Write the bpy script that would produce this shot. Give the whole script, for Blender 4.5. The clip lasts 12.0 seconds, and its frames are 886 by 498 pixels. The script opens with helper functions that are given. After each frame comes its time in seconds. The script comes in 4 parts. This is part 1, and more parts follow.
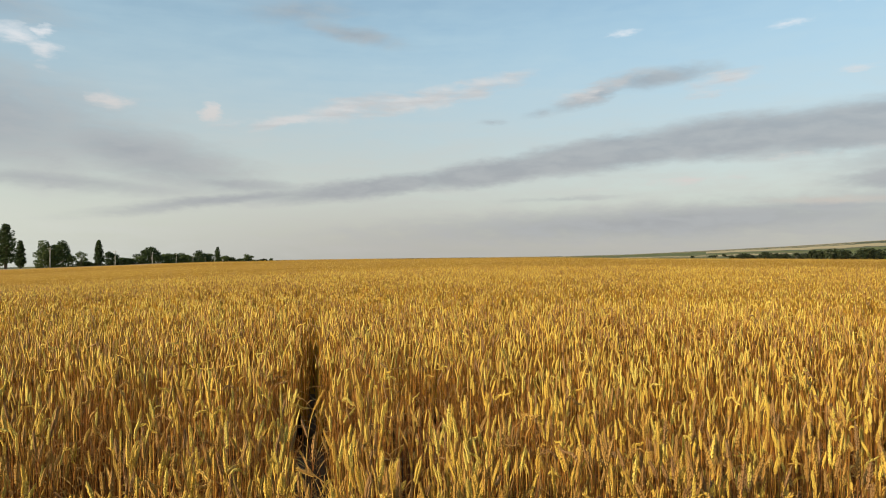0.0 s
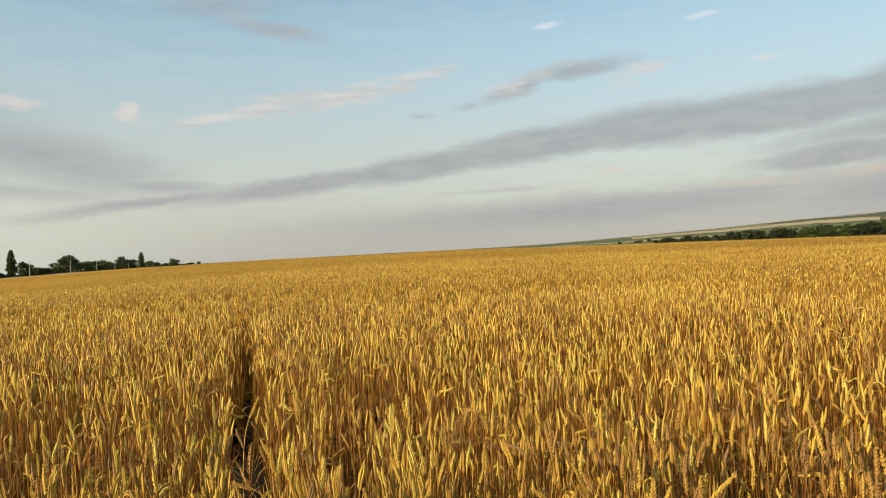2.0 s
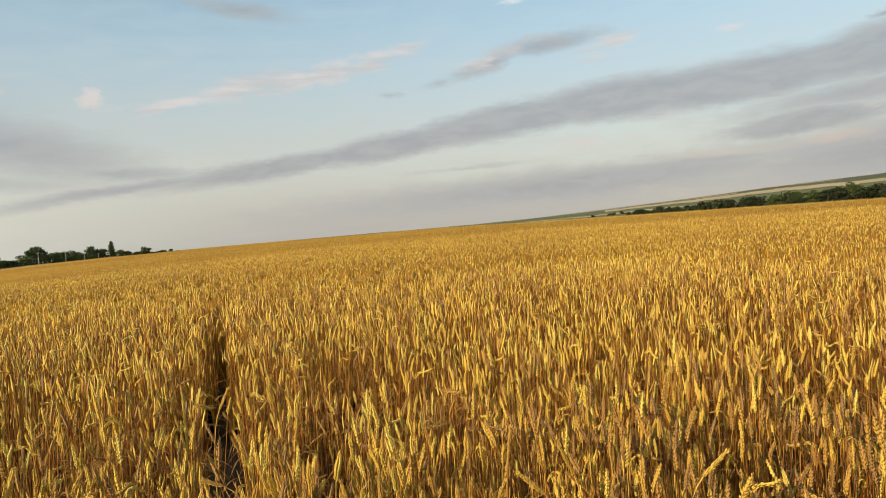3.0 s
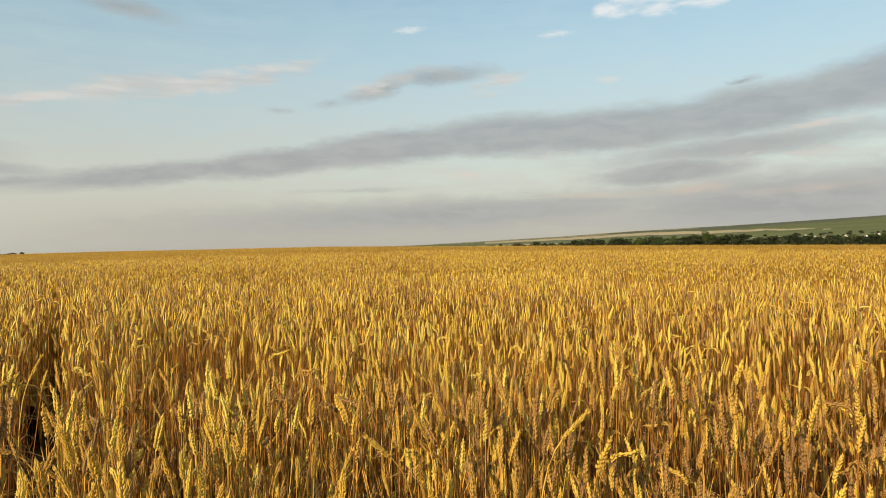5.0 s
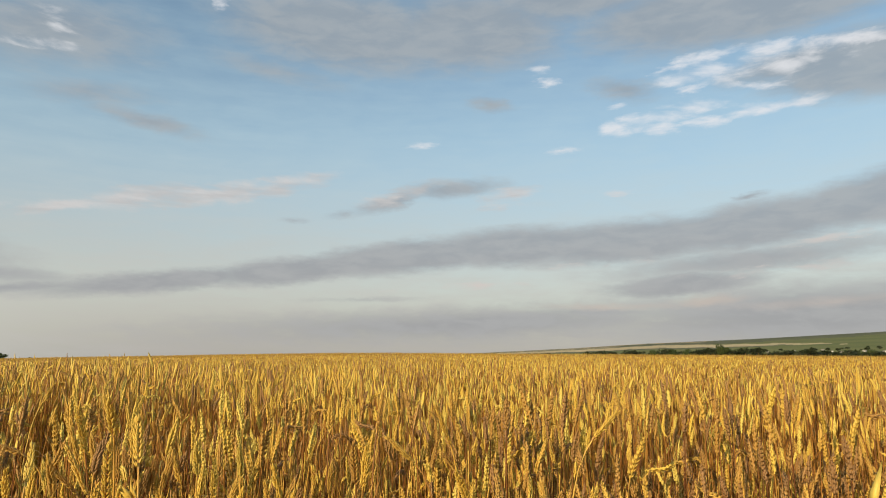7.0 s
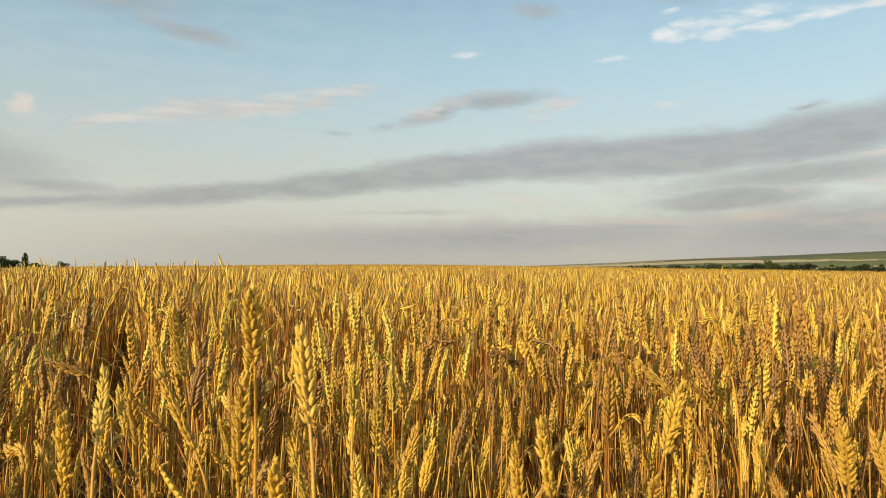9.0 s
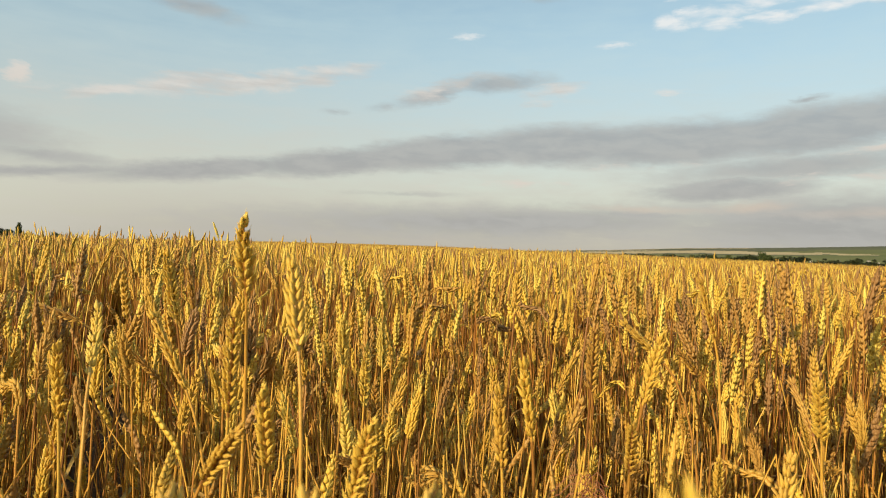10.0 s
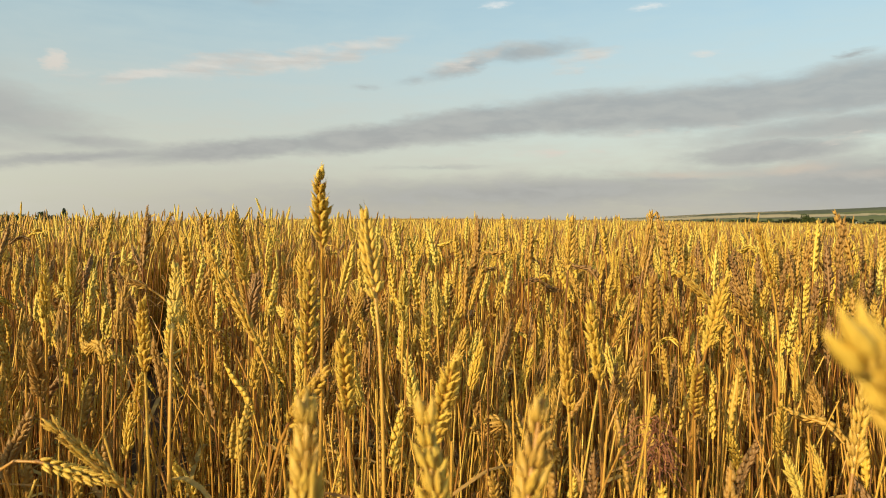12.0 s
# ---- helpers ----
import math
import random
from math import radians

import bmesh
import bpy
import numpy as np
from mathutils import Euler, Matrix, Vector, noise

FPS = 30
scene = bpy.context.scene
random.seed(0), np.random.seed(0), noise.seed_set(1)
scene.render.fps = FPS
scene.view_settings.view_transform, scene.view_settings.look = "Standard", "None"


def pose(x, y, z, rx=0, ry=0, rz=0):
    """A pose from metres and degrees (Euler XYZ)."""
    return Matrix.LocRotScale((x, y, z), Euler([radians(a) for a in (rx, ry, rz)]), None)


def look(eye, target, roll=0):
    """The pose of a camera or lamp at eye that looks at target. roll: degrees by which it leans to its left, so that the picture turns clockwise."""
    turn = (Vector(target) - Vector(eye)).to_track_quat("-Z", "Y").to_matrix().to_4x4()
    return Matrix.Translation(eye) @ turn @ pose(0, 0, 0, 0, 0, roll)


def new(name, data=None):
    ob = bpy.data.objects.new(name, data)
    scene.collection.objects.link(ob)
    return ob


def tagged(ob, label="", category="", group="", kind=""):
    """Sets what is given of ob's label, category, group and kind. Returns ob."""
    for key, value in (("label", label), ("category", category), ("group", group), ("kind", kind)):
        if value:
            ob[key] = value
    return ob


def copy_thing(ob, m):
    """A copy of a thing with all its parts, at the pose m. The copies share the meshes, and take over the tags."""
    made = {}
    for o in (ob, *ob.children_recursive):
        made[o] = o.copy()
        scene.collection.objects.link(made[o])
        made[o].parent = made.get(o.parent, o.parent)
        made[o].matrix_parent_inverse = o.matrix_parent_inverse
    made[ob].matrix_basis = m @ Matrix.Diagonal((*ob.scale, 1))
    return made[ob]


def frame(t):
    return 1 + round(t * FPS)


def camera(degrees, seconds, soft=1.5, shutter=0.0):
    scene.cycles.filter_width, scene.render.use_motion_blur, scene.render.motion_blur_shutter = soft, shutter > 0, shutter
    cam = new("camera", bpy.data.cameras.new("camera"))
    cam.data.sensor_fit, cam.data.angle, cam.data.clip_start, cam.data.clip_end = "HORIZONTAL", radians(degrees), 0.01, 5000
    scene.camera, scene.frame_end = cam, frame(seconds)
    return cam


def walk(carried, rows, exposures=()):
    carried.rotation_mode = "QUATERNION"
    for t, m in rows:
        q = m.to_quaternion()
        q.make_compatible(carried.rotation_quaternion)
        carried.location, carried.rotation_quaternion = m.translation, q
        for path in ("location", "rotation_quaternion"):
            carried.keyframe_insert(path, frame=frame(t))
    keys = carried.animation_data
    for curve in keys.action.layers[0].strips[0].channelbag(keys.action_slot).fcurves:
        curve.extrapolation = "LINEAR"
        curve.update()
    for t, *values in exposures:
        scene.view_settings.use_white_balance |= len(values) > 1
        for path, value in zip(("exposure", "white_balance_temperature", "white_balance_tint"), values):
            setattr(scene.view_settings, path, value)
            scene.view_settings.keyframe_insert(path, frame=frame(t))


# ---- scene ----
# ---------------------------------------------------------------- camera
cam = camera(65.75, 12.0, soft=0.68)
cam.data.dof.use_dof = True
cam.data.dof.focus_distance = 1.5
cam.data.dof.aperture_fstop = 15.0
PATH = [
    (0.0, pose(0.108, -0.590, 1.450, 90.35, 0.01, -0.00)),
    (0.5, pose(0.068, -0.549, 1.445, 91.15, -0.82, 5.46)),
    (1.0, pose(0.063, -0.534, 1.454, 90.21, 0.19, 5.68)),
    (1.5, pose(0.087, -0.536, 1.458, 90.91, 0.67, -0.48)),
    (2.0, pose(0.102, -0.531, 1.452, 89.79, 2.33, -5.57)),
    (2.5, pose(0.104, -0.507, 1.445, 89.52, 1.00, -8.31)),
    (3.0, pose(0.118, -0.427, 1.443, 87.88, 4.20, -7.68)),
    (3.5, pose(0.141, -0.310, 1.432, 89.41, 3.66, -8.20)),
    (3.7, pose(0.158, -0.276, 1.425, 90.04, 0.82, -11.20)),
    (5.3, pose(0.187, -0.297, 1.185, 89.79, -1.36, -19.73)),
    (5.5, pose(0.185, -0.291, 1.140, 90.72, -3.77, -20.43)),
    (6.0, pose(0.168, -0.298, 1.065, 99.85, -2.80, -17.17)),
    (6.5, pose(0.163, -0.286, 1.020, 100.50, -1.55, -17.98)),
    (7.0, pose(0.160, -0.272, 1.010, 98.74, -0.35, -16.67)),
    (7.2, pose(0.157, -0.269, 1.003, 98.73, -1.07, -16.44)),
    (8.8, pose(0.010, 0.323, 0.972, 91.73, -0.93, -13.46)),
    (9.0, pose(0.011, 0.324, 0.964, 91.48, -0.88, -13.15)),
    (9.5, pose(0.007, 0.314, 0.944, 91.15, -1.33, -12.50)),
    (10.0, pose(0.014, 0.311, 0.929, 90.01, -2.59, -13.56)),
    (10.5, pose(0.016, 0.316, 0.922, 89.47, -1.97, -14.67)),
    (11.0, pose(0.007, 0.313, 0.913, 88.75, -1.44, -13.87)),
    (11.5, pose(0.002, 0.315, 0.900, 87.49, -1.05, -13.15)),
    (12.0, pose(-0.016, 0.302, 0.908, 87.67, -0.83, -10.70)),
]
EXPOSURES = [(0.0, 0.18, 6350, 9), (1.0, 0.21, 6500, 6), (3.0, 0.20, 6650, 11), (5.5, 0.15, 6780, 8), (6.1, 0.06, 6500, 11), (7.2, 0.06, 6550, 11), (8.8, 0.2, 6850, 9), (11.5, 0.21, 6900, 9), (12.0, 0.2, 6900, 7)]
walk(cam, PATH, EXPOSURES)

# ---------------------------------------------------------------- sun and sky
SUN_AZ, SUN_EL = -127.0, 21.5          # degrees clockwise from +y, degrees above the horizon


def heading(az, el=0.0):
    a, e = radians(az), radians(el)
    return Vector((math.sin(a) * math.cos(e), math.cos(a) * math.cos(e), math.sin(e)))


sun = new("sun", bpy.data.lights.new("sun", "SUN"))
sun.data.energy, sun.data.angle, sun.data.color = 5.0, radians(0.6), (1.0, 0.79, 0.50)
sun.matrix_world = look(heading(SUN_AZ, SUN_EL) * 100, (0, 0, 0))


class Nodes:
    """A short hand for node trees."""

    def __init__(self, tree):
        self.t = tree
        tree.nodes.clear()

    def n(self, kind, values=None, **props):
        node = self.t.nodes.new(kind)
        if "operation" in props:
            node.operation = props["operation"]
        if "blend" in props:
            node.data_type, node.blend_type = "RGBA", props["blend"]
        if "smooth" in props:
            node.interpolation_type = "SMOOTHSTEP" if props["smooth"] else "LINEAR"
        for k, v in (values or {}).items():
            if isinstance(v, bpy.types.NodeSocket):
                self.t.links.new(v, node.inputs[k])
            else:
                node.inputs[k].default_value = v
        return node

    def math(self, op, a, b=0.0, c=None):
        values = {0: a, 1: b}
        if c is not None:
            values[2] = c
        return self.n("ShaderNodeMath", values, operation=op).outputs[0]

    def mix(self, fac, a, b, blend="MIX"):
        return self.n("ShaderNodeMix", {0: fac, 6: a, 7: b}, blend=blend).outputs[2]

    def ramp(self, fac, lo, hi, a=0.0, b=1.0, smooth=True):
        return self.n("ShaderNodeMapRange", {0: fac, 1: lo, 2: hi, 3: a, 4: b}, smooth=smooth).outputs[0]

    def noise(self, vec, scale, detail=3.0, rough=0.55, dist=0.0):
        return self.n("ShaderNodeTexNoise", {"Vector": vec, "Scale": scale, "Detail": detail, "Roughness": rough, "Distortion": dist})


# clouds: azimuth, elevation, half width, half height (degrees), tilt, density
GREY_BAND = [
    (-17, 4.3, 11, 0.60, 7, 0.60), (-5.5, 5.5, 10, 0.85, 7, 0.82), (4.0, 6.7, 8, 1.0, 7, 0.95), (14, 8.1, 8.5, 1.3, 6, 1.0), (23, 8.9, 9, 1.5, 2, 1.0),
    (32, 9.1, 9, 1.7, 3, 1.0), (41.5, 9.9, 9, 1.7, 7, 1.0), (50, 11.2, 8, 1.8, 9, 1.0), (62, 13, 12, 2.2, 8, 1.0), (41, 7.3, 12, 1.2, 4, 0.6),
]
GREY_BANK = [
    (-36, 10.0, 13, 4.4, -9, 0.60), (-24, 7.6, 10, 2.3, -12, 0.58), (-17, 5.6, 7, 0.8, -5, 0.5), (-30, 5.4, 14, 0.9, -3, 0.45),
]
GREY_LOW = [
    (19, 2.5, 24, 1.5, 2, 0.62), (29, 3.4, 11, 0.7, 1, 0.5), (36, 5.6, 6.5, 0.9, 3, 0.85), (46, 3.2, 19, 2.5, 1, 0.72), (10, 4.5, 6, 0.25, 2, 0.32),
]
GREY_WISPS = [
    (17.4, 13.8, 4.4, 0.8, 5, 0.62), (12.2, 12.6, 3.4, 0.6, 16, 0.65), (8.0, 11.5, 2.0, 0.35, 10, 0.35), (4.2, 10.9, 1.5, 0.30, 3, 0.35), (-7.5, 17.6, 4.5, 0.7, -8, 0.60),
    (41.6, 12.2, 1.6, 0.30, 10, 0.55), (-36, 17.6, 8, 1.4, -8, 0.5),
]
GREY_HIGH = [
    (8, 26.0, 10, 2.8, -4, 0.95), (19, 26.2, 8, 2.8, 2, 0.95), (28, 28.5, 9, 2.0, 3, 0.8), (42, 26.4, 12, 2.6, 2, 1.2), (50, 20.6, 7.5, 2.2, -2, 1.0),
    (45, 21.4, 5, 1.2, 6, 0.8), (-15, 22.8, 8, 2.6, 6, 0.65), (20.5, 20.6, 2.0, 0.6, -6, 0.5), (32, 21.2, 3.0, 0.9, -10, 0.55), (-12, 19.0, 5, 0.9, 4, 0.45),
    (2, 22.6, 6, 0.9, -8, 0.4), (30, 36, 60, 4, 0, 0.6),
]
GREY = GREY_BAND + GREY_BANK + GREY_LOW + GREY_WISPS + GREY_HIGH
WHITE_HEAP = [
    (27.0, 16.7, 1.4, 0.30, 3, 0.85), (31.0, 18.2, 1.5, 0.60, -8, 0.90), (34.6, 17.9, 1.7, 0.45, -2, 0.78), (38.6, 18.1, 1.6, 0.45, 6, 0.74), (43.2, 18.7, 3.4, 0.55, 2, 0.60),
    (32.0, 19.0, 1.0, 0.35, 10, 0.7), (37.2, 20.6, 1.2, 0.35, 6, 0.90), (36.2, 22.6, 1.6, 0.40, 14, 0.85), (39.0, 22.9, 2.6, 0.45, 3, 0.95), (44.0, 22.9, 2.6, 0.40, 0, 0.75),
    (48.5, 22.5, 3.0, 0.45, -4, 0.85), (42.3, 20.2, 2.0, 0.35, -6, 0.75), (30.8, 20.2, 0.9, 0.3, 0, 0.5), (38.5, 21.8, 3.5, 0.9, 4, 0.50), (43.5, 21.7, 5.0, 1.2, 2, 0.45),
    (36.0, 19.0, 3.6, 0.7, 8, 0.38),
]
WHITE_SMALL = [
    (-18.9, 11.0, 0.80, 0.62, 0, 0.95), (-25.8, 11.3, 1.6, 0.62, 6, 0.55), (-31.6, 15.2, 1.8, 0.75, -10, 0.75), (-30.2, 14.2, 1.2, 1.0, -24, 0.75), (-30.0, 15.6, 0.6, 0.5, 0, 0.8),
    (14.2, 17.2, 1.6, 0.25, 4, 0.55), (24.5, 23.2, 1.0, 0.4, 0, 0.4), (25.6, 22.2, 0.9, 0.35, 0, 0.65), (-2.6, 26.8, 0.8, 0.45, -30, 0.7), (-6.0, 27.8, 2.6, 0.3, -4, 0.35),
    (-14, 23.6, 1.8, 0.7, -8, 0.45), (-15.5, 21.8, 2.2, 0.45, 4, 0.4),
]
WHITE_THIN = [
    (44.5, 6.7, 7, 0.35, 5, 0.50), (30.0, 7.3, 3.5, 0.28, 2, 0.55), (46.5, 8.6, 3.4, 0.25, 6, 0.55), (31.5, 13.2, 1.3, 0.3, 0, 0.4), (19, 5.6, 6, 0.3, 3, 0.35),
]
WHITE = WHITE_HEAP + WHITE_SMALL + WHITE_THIN
SOFT = [
    (-12.9, 10.7, 2.6, 0.50, 12, 0.95), (-7.5, 11.9, 4.6, 0.80, 9, 0.80), (-2.0, 12.6, 5.0, 0.85, 8, 0.85), (3.6, 13.7, 4.0, 0.75, 10, 0.75),
    (12.4, 13.0, 3.4, 0.60, 13, 0.55), (22.0, 13.2, 2.6, 0.55, 7, 0.60), (21.5, 12.2, 1.6, 0.35, 3, 0.50), (-17.0, 10.2, 2.0, 0.6, 14, 0.35),
]
PINK = [(37.8, 4.3, 2.8, 0.5, 2, 0.85), (30, 3.9, 7, 0.35, 1, 0.55), (46, 4.0, 7, 0.45, 3, 0.5), (12, 13.0, 3, 0.35, 14, 0.35), (16, 14.4, 2.6, 0.3, 4, 0.4), (-4, 11.7, 5, 0.3, 9, 0.35)]

world = bpy.data.worlds.new("world")
scene.world = world
world.use_nodes = True
w = Nodes(world.node_tree)
way = w.n("ShaderNodeTexCoord").outputs["Generated"]
xyz = w.n("ShaderNodeSeparateXYZ", {0: way})
az = w.math("MULTIPLY", w.math("ARCTAN2", xyz.outputs[0], xyz.outputs[1]), 57.29578)
el = w.math("MULTIPLY", w.math("ARCSINE", xyz.outputs[2]), 57.29578)
plane = w.n("ShaderNodeCombineXYZ", {0: az, 1: el}).outputs[0]
flat = w.n("ShaderNodeVectorMath", {0: plane, 1: (0.32, 1.0, 1.0)}, operation="MULTIPLY").outputs[0]
warp = w.noise(flat, 0.42, 4.0, 0.6)
fine = w.noise(flat, 0.9, 5.0, 0.55, 0.3).outputs[0]
streak = w.noise(w.n("ShaderNodeVectorMath", {0: plane, 1: (0.10, 1.0, 1.0)}, operation="MULTIPLY").outputs[0], 0.9, 5.0, 0.6, 0.4).outputs[0]
shift = w.n("ShaderNodeVectorMath", {0: warp.outputs[1], 1: (0.5, 0.5, 0.5)}, operation="SUBTRACT").outputs[0]
bent = w.n("ShaderNodeVectorMath", {0: shift, 1: (3.5, 0.9, 0.0), 2: plane}, operation="MULTIPLY_ADD").outputs[0]
rag = w.noise(flat, 3.2, 4.0, 0.6)
shift2 = w.n("ShaderNodeVectorMath", {0: rag.outputs[1], 1: (0.5, 0.5, 0.5)}, operation="SUBTRACT").outputs[0]
bent = w.n("ShaderNodeVectorMath", {0: shift2, 1: (1.6, 0.45, 0.0), 2: bent}, operation="MULTIPLY_ADD").outputs[0]


bent_az, bent_el = (w.n("ShaderNodeSeparateXYZ", {0: bent}).outputs[i] for i in (0, 1))


def cloud_cover(clouds, rough, lo, hi):
    """The greatest cover of soft-edged clouds, broken up by noise."""
    total = None
    for a, e, ra, re, tilt, dens in clouds:
        c, d = math.cos(radians(tilt)), math.sin(radians(tilt))
        ka, ke = 1 / (ra * 1.45), 1 / (re * 1.45)
        # squared distance from the cloud's middle, in its own half widths
        u = w.math("MULTIPLY_ADD", bent_az, c * ka, w.math("MULTIPLY_ADD", bent_el, d * ka, -(a * c + e * d) * ka))
        v = w.math("MULTIPLY_ADD", bent_el, c * ke, w.math("MULTIPLY_ADD", bent_az, -d * ke, (a * d - e * c) * ke))
        far = w.math("MULTIPLY_ADD", u, u, w.math("MULTIPLY", v, v))
        ball = w.math("SUBTRACT", 1.0, w.math("SQRT", far))
        ball = w.math("MULTIPLY", ball, dens)
        total = w.math("SMOOTH_MAX", 0.0 if total is None else total, ball, 0.06)
    grain = w.math("MULTIPLY", w.math("SUBTRACT", fine, 0.5), rough)
    # no cloud, no grain
    body = w.math("MULTIPLY_ADD", w.ramp(total, 0.0, 0.12), grain, total)
    return w.ramp(body, lo, hi)


air = w.n("ShaderNodeTexSky")
air.sky_type, air.sun_disc = "NISHITA", False
air.sun_elevation, air.sun_rotation = radians(SUN_EL), radians(SUN_AZ)
air.altitude, air.air_density, air.dust_density, air.ozone_density = 100.0, 1.0, 1.4, 1.0
sky = air.outputs[0]
sky = w.n("ShaderNodeVectorMath", {0: sky, 1: (0.158, 0.172, 0.160)}, operation="MULTIPLY").outputs[0]
# thin high haze that thickens towards the horizon
veil = w.math("ADD", w.ramp(el, 24.0, 2.0, 0.17, 0.90, False), w.math("MULTIPLY", w.math("SUBTRACT", w.math("ADD", streak, fine), 1.0), 0.22))
veil = w.n("ShaderNodeClamp", {0: veil}).outputs[0]
veil_tone = w.mix(w.ramp(el, 0.0, 6.0), (0.520, 0.498, 0.462, 1), (0.62, 0.605, 0.56, 1))
veil_tone = w.mix(w.ramp(el, 6.0, 20.0), veil_tone, (0.60, 0.775, 0.82, 1))
# the haze is brighter on the sun's side
toward = w.math("MULTIPLY", w.ramp(az, 0.0, -48.0), w.ramp(el, 10.0, 1.0))
veil_tone = w.mix(toward, veil_tone, (0.75, 0.77, 0.68, 1))
sky = w.mix(veil, sky, veil_tone)
grey = w.math("MULTIPLY", cloud_cover(GREY, 0.40, 0.02, 0.58), 0.86)
grey_tone = w.mix(w.ramp(el, 3.0, 18.0), (0.432, 0.437, 0.447, 1), (0.405, 0.465, 0.51, 1))
grey_tone = w.mix(w.ramp(fine, 0.35, 0.65, 0.0, 0.32), w.mix(1.0, grey_tone, (0.87, 0.88, 0.90, 1), "MULTIPLY"), (0.56, 0.575, 0.565, 1))
sky = w.mix(grey, sky, grey_tone)
pink = w.math("MULTIPLY", cloud_cover(PINK, 0.5, 0.02, 0.8), 0.6)
sky = w.mix(pink, sky, (0.66, 0.56, 0.48, 1))
soft_white = w.math("MULTIPLY", cloud_cover(SOFT, 1.3, 0.02, 0.72), 0.76)
sky = w.mix(soft_white, sky, w.mix(w.ramp(streak, 0.4, 0.6), (0.62, 0.585, 0.565, 1), (0.74, 0.71, 0.69, 1)))
white = w.math("MULTIPLY", cloud_cover(WHITE, 2.2, 0.02, 0.85), 0.80)
sky = w.mix(white, sky, w.mix(w.ramp(el, 9.0, 19.0), (0.72, 0.66, 0.62, 1), (0.88, 0.90, 0.93, 1)))
back = w.n("ShaderNodeBackground", {"Color": sky, "Strength": 0.85})
w.n("ShaderNodeOutputWorld", {0: back.outputs[0]})


# ---------------------------------------------------------------- materials
def material(name):
    m = bpy.data.materials.new(name)
    m.use_nodes = True
    return m, Nodes(m.node_tree)


def straw(name, dark, mid, light, green, rough=0.55, through_light=0.25, per_object=False, grain=260.0, spec=0.35, centre=None):
    """Dry plant matter: every plant has its own tone, with a fine grain along it."""
    m, k = material(name)
    if per_object:
        tone = k.n("ShaderNodeObjectInfo").outputs["Random"]
        if centre is not None:
            tone = k.math("MULTIPLY_ADD", tone, 0.22, centre - 0.11)
    else:
        attr = k.n("ShaderNodeAttribute")
        attr.attribute_name = "tone"
        tone = attr.outputs["Fac"]
    pos = k.n("ShaderNodeNewGeometry").outputs["Position"]
    patch = k.noise(pos, 0.35, 3.0).outputs[0]
    small = k.noise(pos, grain, 2.0).outputs[0]
    isle = k.n("ShaderNodeNewGeometry").outputs["Random Per Island"]
    tone2 = k.math("MULTIPLY_ADD", k.math("SUBTRACT", patch, 0.5), 0.25 if per_object else 0.7, tone)
    col = k.n("ShaderNodeValToRGB", {0: tone2})
    ramp = col.color_ramp
    ramp.elements[0].position, ramp.elements[0].color = 0.05, (*dark, 1)
    ramp.elements[1].position, ramp.elements[1].color = 0.95, (*green, 1)
    for p, c in ((0.34, mid), (0.72, light)):
        ramp.elements.new(p).color = (*c, 1)
    hue = k.mix(k.ramp(isle, 0.0, 1.0, 0.0, 0.28 if per_object else 0.12, False), col.outputs[0], (*mid, 1))
    hue = k.mix(k.ramp(small, 0.35, 0.8, 0.0, 0.35 if per_object else 0.2), hue, k.mix(1.0, hue, (0.55, 0.5, 0.45, 1), "MULTIPLY"))
    bump = k.n("ShaderNodeBump", {"Strength": 0.25, "Distance": 0.0015, "Height": small})
    skin = k.n("ShaderNodeBsdfPrincipled", {"Base Color": hue, "Roughness": rough, "Specular IOR Level": spec, "Normal": bump.outputs[0]})
    glow = k.n("ShaderNodeBsdfTranslucent", {"Color": hue})
    both = k.n("ShaderNodeMixShader", {0: through_light, 1: skin.outputs[0], 2: glow.outputs[0]})
    k.n("ShaderNodeOutputMaterial", {0: both.outputs[0]})
    return m


HEAD_TONES = ((0.32, 0.180, 0.072), (0.51, 0.295, 0.068), (0.78, 0.540, 0.088), (0.77, 0.605, 0.135))
STEM_TONES = ((0.22, 0.095, 0.030), (0.44, 0.215, 0.046), (0.74, 0.440, 0.076), (0.70, 0.480, 0.100))
LEAF_TONES = ((0.32, 0.160, 0.055), (0.54, 0.305, 0.085), (0.68, 0.440, 0.140), (0.48, 0.380, 0.115))
mat_head = straw("wheat_head", *HEAD_TONES, rough=0.5, through_light=0.18)
# farther stems: same straw, darker, with the shade between ears in the colour
mat_stem_shaded = straw("wheat_stem_shaded", (0.13, 0.044, 0.012), (0.27, 0.108, 0.020), (0.47, 0.222, 0.036), (0.47, 0.260, 0.042), rough=0.45, through_light=0.05, spec=0.4)
mat_straw = straw("loose_straw", *STEM_TONES, rough=0.42, through_light=0.07, spec=0.5)
mat_leaf = straw("dry_leaf", *LEAF_TONES, rough=0.65, through_light=0.35)
mat_head_one = straw("wheat_head_near", *HEAD_TONES, rough=0.5, through_light=0.18, per_object=True, grain=420.0)
mat_husks = [straw("husk_tone", *HEAD_TONES, rough=0.5, through_light=0.18, per_object=True, grain=420.0, centre=c) for c in (0.36, 0.55, 0.72, 0.84)]
mat_stem_one = straw("wheat_stem_near", *STEM_TONES, rough=0.42, through_light=0.07, per_object=True, grain=420.0, spec=0.5)
mat_leaf_one = straw("dry_leaf_near", *LEAF_TONES, rough=0.65, through_light=0.35, per_object=True)


